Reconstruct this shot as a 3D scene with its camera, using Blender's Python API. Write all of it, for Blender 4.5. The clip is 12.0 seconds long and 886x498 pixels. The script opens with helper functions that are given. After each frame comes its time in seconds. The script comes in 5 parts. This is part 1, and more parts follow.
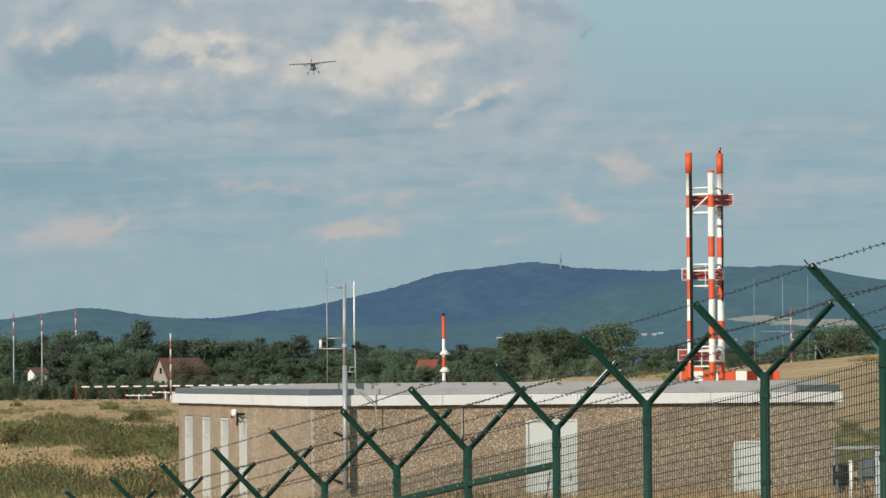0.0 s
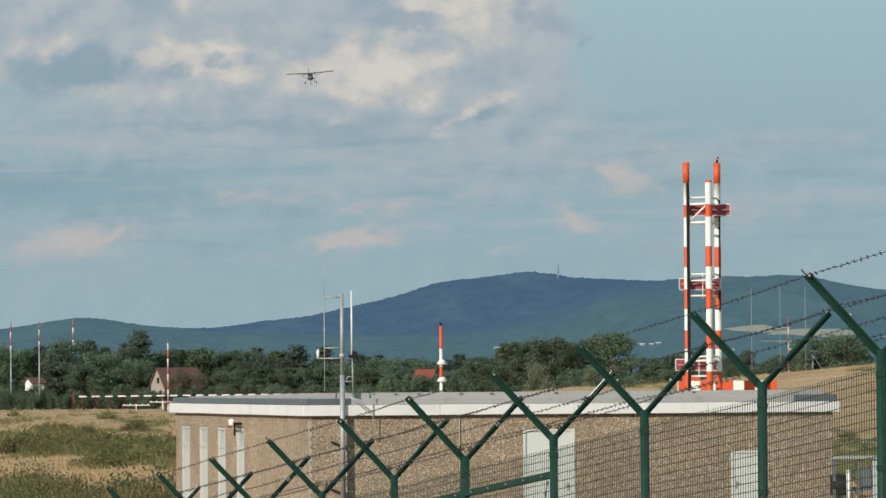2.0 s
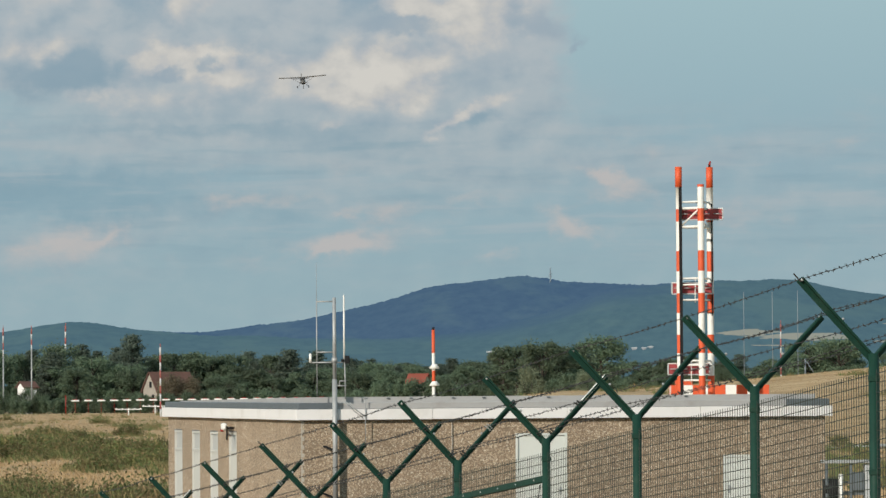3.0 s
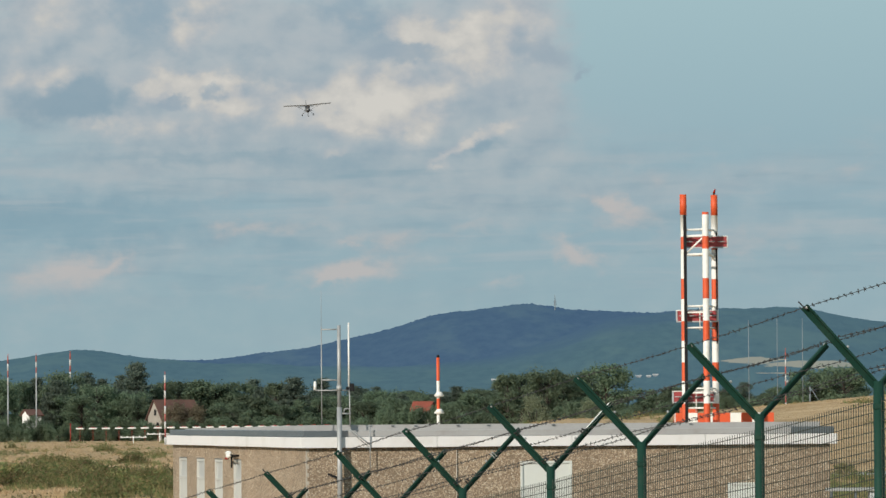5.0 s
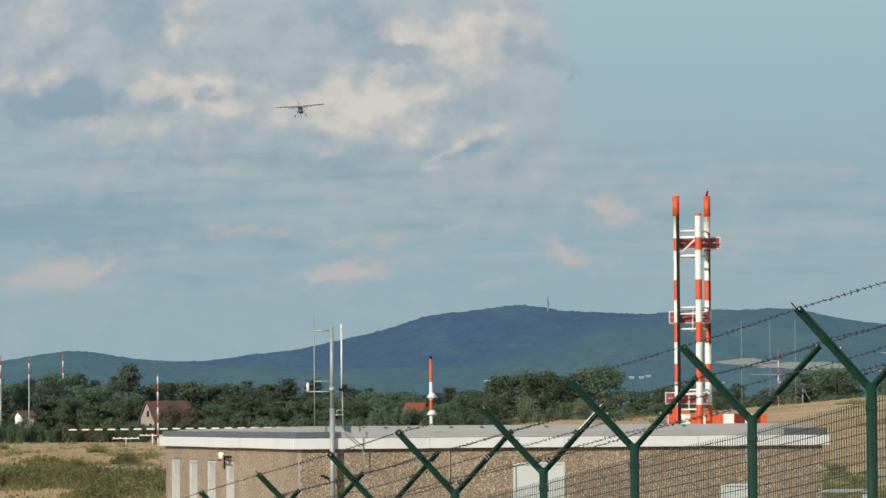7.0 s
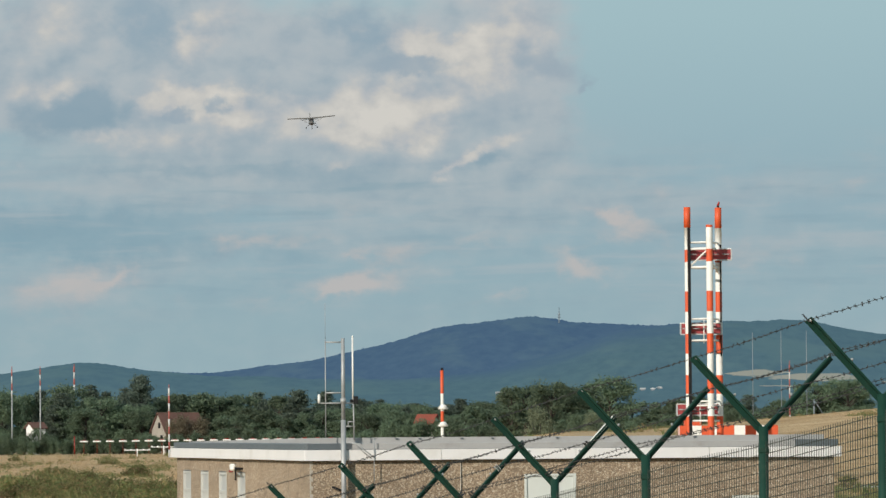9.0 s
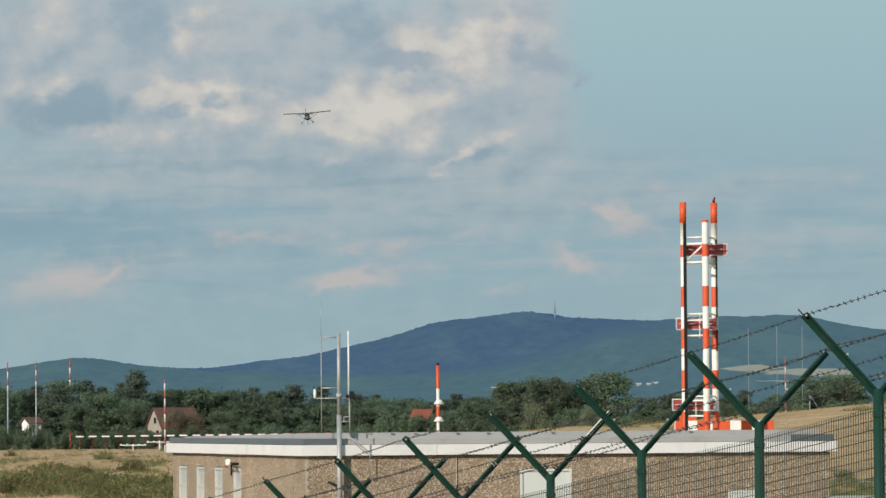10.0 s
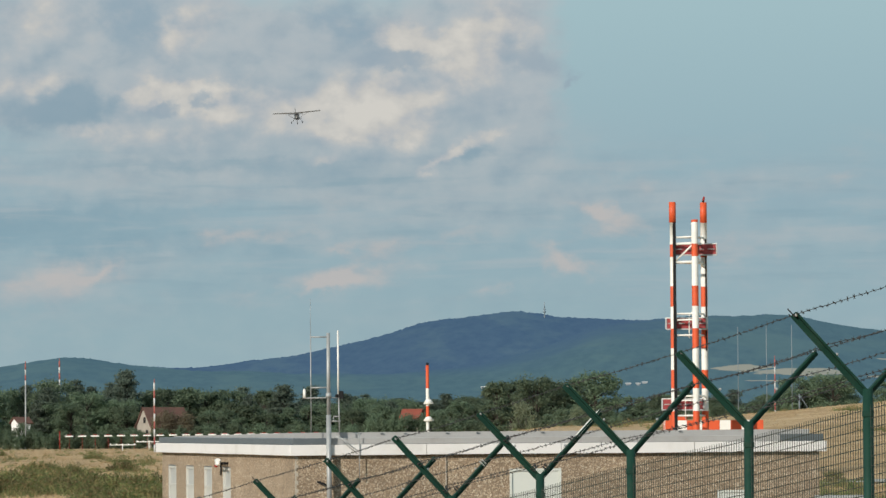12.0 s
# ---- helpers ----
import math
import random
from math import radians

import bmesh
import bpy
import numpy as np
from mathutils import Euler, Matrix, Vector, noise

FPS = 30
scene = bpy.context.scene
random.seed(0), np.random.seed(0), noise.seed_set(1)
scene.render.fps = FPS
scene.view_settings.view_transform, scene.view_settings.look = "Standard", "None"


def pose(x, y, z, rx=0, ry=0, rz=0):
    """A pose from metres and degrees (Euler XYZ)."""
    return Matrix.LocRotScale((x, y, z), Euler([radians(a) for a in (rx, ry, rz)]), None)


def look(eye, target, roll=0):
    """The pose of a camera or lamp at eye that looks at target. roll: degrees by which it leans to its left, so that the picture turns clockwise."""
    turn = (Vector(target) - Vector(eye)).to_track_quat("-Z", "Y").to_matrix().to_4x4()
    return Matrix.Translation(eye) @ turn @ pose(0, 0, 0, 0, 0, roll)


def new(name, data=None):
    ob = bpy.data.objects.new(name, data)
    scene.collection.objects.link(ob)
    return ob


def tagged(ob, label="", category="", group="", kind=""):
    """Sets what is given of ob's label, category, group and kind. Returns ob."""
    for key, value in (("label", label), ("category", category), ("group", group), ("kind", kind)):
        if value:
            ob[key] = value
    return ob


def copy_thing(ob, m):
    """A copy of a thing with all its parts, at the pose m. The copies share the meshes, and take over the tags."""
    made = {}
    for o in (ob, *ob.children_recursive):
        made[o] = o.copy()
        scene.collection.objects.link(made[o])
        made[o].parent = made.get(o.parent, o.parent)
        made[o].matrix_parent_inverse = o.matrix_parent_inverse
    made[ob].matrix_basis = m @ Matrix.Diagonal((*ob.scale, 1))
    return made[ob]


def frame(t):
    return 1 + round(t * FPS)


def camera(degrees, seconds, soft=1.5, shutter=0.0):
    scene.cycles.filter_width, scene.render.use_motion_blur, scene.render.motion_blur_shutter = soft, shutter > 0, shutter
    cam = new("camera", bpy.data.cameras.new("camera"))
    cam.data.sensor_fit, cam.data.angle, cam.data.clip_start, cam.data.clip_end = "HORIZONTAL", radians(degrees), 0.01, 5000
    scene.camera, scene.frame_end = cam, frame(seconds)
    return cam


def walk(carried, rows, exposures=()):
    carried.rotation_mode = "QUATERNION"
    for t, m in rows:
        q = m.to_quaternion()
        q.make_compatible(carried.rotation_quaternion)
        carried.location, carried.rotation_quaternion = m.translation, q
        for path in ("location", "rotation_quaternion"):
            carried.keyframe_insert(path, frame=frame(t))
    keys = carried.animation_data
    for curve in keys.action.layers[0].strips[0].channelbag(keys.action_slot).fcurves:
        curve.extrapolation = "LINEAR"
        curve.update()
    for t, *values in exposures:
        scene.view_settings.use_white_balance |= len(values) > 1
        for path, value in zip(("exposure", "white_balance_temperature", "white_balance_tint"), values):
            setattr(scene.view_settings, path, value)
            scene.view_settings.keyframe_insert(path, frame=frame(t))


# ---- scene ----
cam = camera(10.0, 12.0, soft=1.5)
EYE_Z = 3.3
# seconds, pan, tilt, roll of the hand-held long lens; the eye stands still
TURNS = (
    (0, 0.0000, 1.5789, -0.420),
    (0.5, -0.0212, 1.5979, -0.420),
    (1, -0.0092, 1.6184, -0.420),
    (1.5, -0.0013, 1.6191, -0.410),
    (2, -0.0309, 1.6886, -0.420),
    (2.5, -0.0623, 1.7056, -0.430),
    (3, -0.1169, 1.7353, -0.420),
    (5, -0.0661, 2.0503, -0.430),
    (5.5, -0.0689, 2.0790, -0.420),
    (6, -0.0917, 2.0482, -0.420),
    (6.5, -0.1511, 2.0464, -0.420),
    (8.5, -0.0620, 2.1858, -0.430),
    (9, -0.0224, 2.1951, -0.440),
    (9.5, -0.0607, 2.1878, -0.435),
    (10, -0.0693, 2.1397, -0.440),
    (10.5, -0.0967, 2.1204, -0.440),
    (11, -0.1182, 2.0914, -0.440),
    (11.5, -0.1342, 2.0926, -0.435),
    (12, -0.1876, 2.1350, -0.440),
)
walk(cam, [(t, pose(0, 0, EYE_Z, 90 + tilt, 0, pan) @ pose(0, 0, 0, 0, 0, roll)) for t, pan, tilt, roll in TURNS])

# ---- light ----
SUN_EL, SUN_SIDE = 22.0, 36.0     # height, and degrees to the left of straight behind the camera
sun_to = Vector((-math.sin(radians(SUN_SIDE)) * math.cos(radians(SUN_EL)),
                 -math.cos(radians(SUN_SIDE)) * math.cos(radians(SUN_EL)), math.sin(radians(SUN_EL))))
sun = new("sun", bpy.data.lights.new("sun", "SUN"))
sun.data.energy, sun.data.angle, sun.data.color = 4.0, radians(0.6), (1.0, 0.925, 0.81)
sun.matrix_world = look(sun_to * 100, (0, 0, 0))


def lin(r, g, b):
    """Linear colour from 0 to 255 display values."""
    return tuple(((c / 255 + 0.055) / 1.055) ** 2.4 if c > 10 else c / 255 / 12.92 for c in (r, g, b)) + (1.0,)


class Nodes:
    """Short hand for building node trees."""

    def __init__(self, tree):
        self.tree = tree
        tree.nodes.clear()

    def add(self, kind):
        return self.tree.nodes.new(kind)

    def put(self, value, socket):
        if isinstance(value, bpy.types.NodeSocket):
            self.tree.links.new(value, socket)
        else:
            socket.default_value = value

    def math(self, op, a, b=0.0, c=0.0, clamp=False):
        n = self.add("ShaderNodeMath")
        n.operation, n.use_clamp = op, clamp
        for value, socket in zip((a, b, c), n.inputs):
            self.put(value, socket)
        return n.outputs[0]

    def mix(self, fac, a, b, blend="MIX"):
        n = self.add("ShaderNodeMix")
        n.data_type, n.blend_type = "RGBA", blend
        self.put(fac, n.inputs["Factor"])
        self.put(a, n.inputs[6])
        self.put(b, n.inputs[7])
        return n.outputs[2]

    def noise(self, vector, scale, detail=4.0, rough=0.55, distort=0.0):
        n = self.add("ShaderNodeTexNoise")
        self.put(vector, n.inputs["Vector"])
        self.put(scale, n.inputs["Scale"])
        self.put(detail, n.inputs["Detail"])
        self.put(rough, n.inputs["Roughness"])
        self.put(distort, n.inputs["Distortion"])
        return n.outputs["Fac"]

    def ramp(self, value, stops):
        n = self.add("ShaderNodeValToRGB")
        el = n.color_ramp.elements
        while len(el) < len(stops):
            el.new(0.5)
        for e, (pos, col) in zip(el, stops):
            e.position, e.color = pos, col
        self.put(value, n.inputs[0])
        return n.outputs["Color"]

    def smooth(self, value, lo, hi, a=0.0, b=1.0):
        n = self.add("ShaderNodeMapRange")
        n.interpolation_type = "SMOOTHSTEP"
        for v, s in zip((value, lo, hi, a, b), n.inputs):
            self.put(v, s)
        return n.outputs[0]

    def scaled(self, vector, sx, sy, sz, lx=0.0, ly=0.0, lz=0.0):
        n = self.add("ShaderNodeMapping")
        self.put(vector, n.inputs["Vector"])
        n.inputs["Scale"].default_value = (sx, sy, sz)
        n.inputs["Location"].default_value = (lx, ly, lz)
        return n.outputs[0]


world = bpy.data.worlds.new("sky")
world.use_nodes = True
scene.world = world
N = Nodes(world.node_tree)
way = N.add("ShaderNodeTexCoord").outputs["Generated"]
sep = N.add("ShaderNodeSeparateXYZ")
N.put(way, sep.inputs[0])
azim = N.math("MULTIPLY", N.math("ARCTAN2", sep.outputs[0], sep.outputs[1]), 57.2958)
elev = N.math("MULTIPLY", N.math("ARCSINE", sep.outputs[2]), 57.2958)
comb = N.add("ShaderNodeCombineXYZ")
N.put(azim, comb.inputs[0])
N.put(elev, comb.inputs[1])
flat = comb.outputs[0]
# wind-drawn noise bends the cloud edges, in broad swings and small curls
broad_a = N.math("SUBTRACT", N.noise(N.scaled(flat, 1.0, 1.5, 1.0, 3.1, 7.7), 1.5, 2.0, 0.5), 0.5)
broad_b = N.math("SUBTRACT", N.noise(N.scaled(flat, 1.0, 1.5, 1.0, 9.4, 1.2), 1.7, 2.0, 0.5), 0.5)
curl_a = N.math("SUBTRACT", N.noise(N.scaled(flat, 1.0, 1.2, 1.0, 2.3, 4.1), 5.0, 4.0, 0.58), 0.5)
curl_b = N.math("SUBTRACT", N.noise(N.scaled(flat, 1.0, 1.2, 1.0, 6.8, 0.7), 5.0, 4.0, 0.58), 0.5)
wa = N.math("ADD", azim, N.math("ADD", N.math("MULTIPLY", broad_a, 0.5), N.math("MULTIPLY", curl_a, 0.36)))
we = N.math("ADD", elev, N.math("ADD", N.math("MULTIPLY", broad_b, 0.24), N.math("MULTIPLY", curl_b, 0.24)))


def blobs(rows):
    """Sum of soft cloud forms: azimuth, elevation, half width, half height, tilt, weight."""
    total = None
    for a, e, ra, re, tilt, weight in rows:
        c, s = math.cos(radians(tilt)), math.sin(radians(tilt))
        da, de = N.math("SUBTRACT", wa, a), N.math("SUBTRACT", we, e)
        p = N.math("DIVIDE", N.math("ADD", N.math("MULTIPLY", da, c), N.math("MULTIPLY", de, s)), ra)
        q = N.math("DIVIDE", N.math("SUBTRACT", N.math("MULTIPLY", de, c), N.math("MULTIPLY", da, s)), re)
        d2 = N.math("ADD", N.math("MULTIPLY", p, p), N.math("MULTIPLY", q, q))
        g = N.math("MULTIPLY", N.math("EXPONENT", N.math("MULTIPLY", N.math("POWER", d2, 1.1), -0.9)), weight)
        total = g if total is None else N.math("ADD", total, g)
    return total


# grey cloud masses, open air between them, sunlit heads, hollows in the heads, thin rosy cloudlets
MASSES = (
    (-4.30, 4.58, 1.33, 0.67, 0, 1.0), (-4.56, 3.95, 0.91, 0.42, 0, 0.8), (-1.62, 4.44, 1.61, 0.63, 0, 1.0), (-2.83, 4.51, 0.77, 0.56, 45, 0.9),
    (-1.37, 3.61, 2.81, 0.43, 2, 1.1), (0.67, 4.42, 0.91, 0.84, 55, 1.1), (0.16, 3.72, 1.33, 0.56, 25, 0.9), (1.12, 3.40, 0.91, 0.35, 20, 0.7),
    (-3.02, 2.92, 2.95, 0.29, 0, 0.65), (0.80, 2.82, 1.82, 0.35, 0, 0.45), (-0.86, 2.33, 2.32, 0.28, 4, 0.4), (-4.11, 1.78, 1.05, 0.42, 8, 0.45),
    (3.03, 2.81, 1.40, 0.28, 5, 0.35), (4.63, 3.05, 0.91, 0.35, 0, 0.35), (3.67, 2.16, 1.40, 0.35, 0, 0.3),
)
GAPS = (
    (-3.27, 4.74, 0.38, 0.44, 70, 0.95), (-4.24, 3.72, 0.70, 0.23, 5, 1.0), (-3.89, 3.98, 0.25, 0.26, 30, 0.55), (-0.86, 4.62, 0.21, 0.44, 70, 0.7),
    (-2.04, 4.07, 0.45, 0.19, 0, 0.55), (-0.98, 4.88, 0.44, 0.29, 0, 0.35), (-2.39, 3.10, 1.91, 0.10, 0, 0.55), (-4.43, 2.51, 1.91, 0.19, 0, 0.75),
    (-3.66, 2.22, 2.05, 0.16, 0, 0.55), (-1.05, 2.93, 1.10, 0.13, 0, 0.4), (0.61, 3.21, 0.26, 0.09, 15, 0.8), (0.42, 2.19, 1.03, 0.10, 0, 0.3),
    (-1.88, 1.95, 0.66, 0.29, 30, 0.3), (2.20, 3.13, 1.25, 0.22, 8, 0.35), (-0.47, 2.67, 0.88, 0.12, 0, 0.35),
)
HEADS = (
    (-4.84, 4.88, 0.36, 0.44, 0, 0.55), (-3.98, 4.68, 0.68, 0.36, 15, 0.42), (-4.62, 4.01, 0.60, 0.19, 0, 0.72), (-2.69, 4.62, 0.57, 0.27, 42, 0.85),
    (-1.37, 4.87, 0.48, 0.18, 10, 0.35), (-3.23, 3.84, 0.37, 0.19, 20, 1.0), (-2.74, 3.88, 0.22, 0.14, 0, 0.95), (-2.39, 3.80, 0.24, 0.21, 50, 0.75),
    (-1.75, 3.77, 0.96, 0.27, 2, 0.75), (-3.15, 3.40, 0.88, 0.16, 0, 0.62), (-0.54, 3.82, 0.53, 0.45, 20, 1.05), (-0.86, 3.51, 1.04, 0.26, 0, 0.55),
    (-0.25, 4.54, 0.53, 0.19, -6, 1.0), (0.26, 4.37, 0.32, 0.18, 10, 0.8),
)
EDGES = (
    (0.83, 4.71, 0.34, 0.49, 70, 0.85), (0.61, 4.36, 0.46, 0.34, 45, 0.62), (0.29, 3.98, 0.61, 0.31, 30, 0.5), (0.48, 3.29, 0.47, 0.08, 28, 0.75),
    (0.10, 3.07, 0.31, 0.11, 30, 0.55), (-0.82, 3.70, 0.26, 0.18, 40, 0.6), (-3.79, 3.53, 0.31, 0.11, 0, 0.35), (-4.82, 3.15, 0.21, 0.12, 0, 0.5),
    (-1.18, 3.13, 0.15, 0.06, 0, 0.5), (-4.17, 4.84, 0.46, 0.23, 0, 0.3),
)
SHADES = (
    (-0.35, 4.27, 0.45, 0.12, -2, 1.0), (-2.96, 3.75, 0.22, 0.08, 10, 0.9), (-2.50, 3.84, 0.10, 0.12, 40, 0.8), (1.22, 4.29, 0.18, 0.44, 75, 0.7),
    (0.67, 3.78, 0.51, 0.22, 35, 0.5), (-1.27, 4.40, 0.59, 0.25, 10, 0.42), (-1.94, 4.53, 0.44, 0.25, 30, 0.3), (1.62, 4.03, 0.13, 0.06, 35, 0.65),
    (-0.47, 3.18, 2.05, 0.08, 1, 0.4), (-4.75, 4.33, 0.59, 0.19, 0, 0.35),
)
PUFFS = (
    (-4.24, 1.76, 0.76, 0.25, 12, 0.8), (-3.63, 1.91, 0.28, 0.08, 20, 0.6), (-0.79, 1.82, 0.70, 0.17, 6, 0.85), (-1.18, 1.72, 0.25, 0.06, 15, 0.7),
    (-2.34, 2.32, 0.23, 0.11, 0, 0.6), (-1.62, 2.33, 0.50, 0.09, 4, 0.45), (-2.48, 2.72, 0.20, 0.12, 20, 0.4), (-1.05, 2.65, 0.20, 0.12, 0, 0.4),
    (-0.47, 2.20, 0.43, 0.12, 0, 0.55), (-0.98, 2.19, 0.18, 0.06, 8, 0.55),
)
PUFFS_EAST = (
    (0.39, 2.29, 0.37, 0.10, 12, 0.5), (1.98, 2.56, 0.36, 0.09, -14, 0.95), (2.20, 2.34, 0.41, 0.12, -10, 0.55), (1.44, 2.04, 0.30, 0.14, -25, 0.7),
    (1.76, 1.89, 0.33, 0.15, 0, 0.5), (0.83, 1.75, 0.28, 0.08, 18, 0.5), (3.54, 2.10, 0.50, 0.18, 0, 0.6), (2.40, 2.88, 0.41, 0.15, 0, 0.4),
    (4.63, 2.89, 0.41, 0.08, 18, 0.35), (-2.07, 1.57, 0.36, 0.18, 0, 0.4), (5.00, 3.43, 0.18, 0.41, 80, 0.5),
)
streak = N.noise(N.scaled(flat, 0.42, 2.0, 1.0, 0.4, 2.2), 1.6, 5.0, 0.5, 0.2)
puff = N.noise(N.scaled(flat, 0.9, 1.2, 1.0, 5.0, 0.3), 2.4, 5.0, 0.5, 0.1)
puff_sunward = N.noise(N.scaled(flat, 0.9, 1.2, 1.0, 5.16, 0.12), 2.4, 5.0, 0.5, 0.1)
relief = N.math("SUBTRACT", puff, puff_sunward)
clear = N.math("MULTIPLY", N.smooth(wa, 1.25, 1.75), N.smooth(N.math("ADD", we, N.math("MULTIPLY", wa, 0.10)), 2.9, 4.0))
veil = N.math("SUBTRACT", 1.0, N.math("MULTIPLY", clear, 0.95))
# open air, paler towards the horizon
low = N.ramp(N.math("DIVIDE", elev, 6.0), ((0.0, lin(152, 176, 183)), (0.2, lin(149, 174, 182)), (0.45, lin(146, 173, 184)), (0.8, lin(160, 188, 195)), (1.0, lin(162, 191, 198))))
cloud = low
# grey masses
mass = N.math("ADD", blobs(MASSES), N.math("MULTIPLY", N.math("SUBTRACT", streak, 0.42), 1.1))
mass = N.math("MULTIPLY", N.smooth(mass, 0.0, 1.0), veil, clamp=True)
haze = N.ramp(N.math("DIVIDE", elev, 6.0), ((0.2, lin(160, 176, 182)), (0.5, lin(162, 177, 184)), (0.65, lin(170, 181, 187)), (0.9, lin(175, 185, 190))))
cloud = N.mix(mass, cloud, haze)
# billows: soft light and shade through every mass
billow = N.math("MULTIPLY", N.math("MULTIPLY", relief, 2.0), N.math("MULTIPLY", N.math("ADD", mass, 0.35), veil))
cloud = N.mix(N.math("MULTIPLY", billow, 0.4, clamp=True), cloud, lin(192, 194, 194))
cloud = N.mix(N.math("MULTIPLY", billow, -0.5, clamp=True), cloud, lin(130, 156, 172))
# open blue gaps
gap = N.math("ADD", blobs(GAPS), N.math("MULTIPLY", N.math("SUBTRACT", 0.5, puff), 0.6))
gap = N.math("MULTIPLY", N.smooth(gap, 0.05, 0.95), veil, clamp=True)
cloud = N.mix(N.math("MULTIPLY", gap, 0.78), cloud, N.ramp(N.math("DIVIDE", elev, 6.0), ((0.4, lin(128, 159, 173)), (0.6, lin(131, 157, 172)), (0.8, lin(139, 163, 178)))))
# long faint bands across the lower sky
band = N.noise(N.scaled(flat, 0.30, 2.6, 1.0, 1.7, 4.4), 1.8, 4.0, 0.5, 0.2)
belt_low = N.math("MULTIPLY", N.math("MULTIPLY", N.smooth(elev, 1.3, 2.0), N.math("SUBTRACT", 1.0, N.smooth(elev, 3.0, 3.6))), veil)
cloud = N.mix(N.math("MULTIPLY", N.smooth(band, 0.50, 0.72), N.math("MULTIPLY", belt_low, 0.55)), cloud, lin(170, 181, 186))
cloud = N.mix(N.math("MULTIPLY", N.smooth(band, 0.48, 0.28), N.math("MULTIPLY", belt_low, 0.5)), cloud, lin(131, 160, 173))
# sunlit heads
bright = N.math("ADD", N.math("ADD", blobs(HEADS), blobs(EDGES)), N.math("ADD", N.math("MULTIPLY", N.math("SUBTRACT", puff, 0.52), 0.7), N.math("MULTIPLY", relief, 0.5)))
cover = N.math("MULTIPLY", N.smooth(bright, 0.16, 1.05), veil, clamp=True)
tone = N.math("ADD", N.math("MULTIPLY", bright, 0.55), N.math("MULTIPLY", relief, 1.1))
cream = N.ramp(tone, ((0.05, lin(166, 175, 183)), (0.36, lin(183, 186, 188)), (0.62, lin(198, 196, 191)), (0.95, lin(212, 208, 200))))
cloud = N.mix(N.math("MULTIPLY", cover, 0.88), cloud, cream)
# hollows and shaded undersides
dark = N.math("ADD", blobs(SHADES), N.math("MULTIPLY", N.math("SUBTRACT", 0.5, puff), 0.4))
dark = N.smooth(dark, 0.15, 0.85)
cloud = N.mix(N.math("MULTIPLY", dark, 0.72), cloud, lin(147, 165, 178))
# rosy cloudlets
cloudlet = N.noise(N.scaled(flat, 0.75, 1.7, 1.0, 1.7, 4.4), 2.6, 5.0, 0.52, 0.15)
rosy = N.math("ADD", N.math("ADD", blobs(PUFFS), blobs(PUFFS_EAST)), N.math("MULTIPLY", N.math("SUBTRACT", cloudlet, 0.46), 1.5))
pink = N.ramp(rosy, ((0.1, lin(165, 176, 181)), (0.45, lin(177, 180, 182)), (0.95, lin(188, 184, 182))))
cloud = N.mix(N.math("MULTIPLY", N.math("MULTIPLY", N.smooth(rosy, 0.06, 1.15), 0.85), N.math("MULTIPLY", N.smooth(elev, 1.2, 1.8), N.math("SUBTRACT", 1.0, N.smooth(elev, 3.0, 3.6)))), cloud, pink)
nish = N.add("ShaderNodeTexSky")
nish.sky_type, nish.sun_disc = "NISHITA", False
nish.sun_elevation, nish.sun_rotation = radians(SUN_EL), radians(180 + SUN_SIDE)
high = N.smooth(elev, 12.0, 40.0, 0.0, 0.55)
air = N.add("ShaderNodeVectorMath")
air.operation = "SCALE"
N.put(nish.outputs[0], air.inputs[0])
air.inputs["Scale"].default_value = 0.11
background = N.add("ShaderNodeBackground")
N.put(N.mix(high, cloud, air.outputs[0]), background.inputs["Color"])
N.put(background.outputs[0], N.add("ShaderNodeOutputWorld").inputs[0])


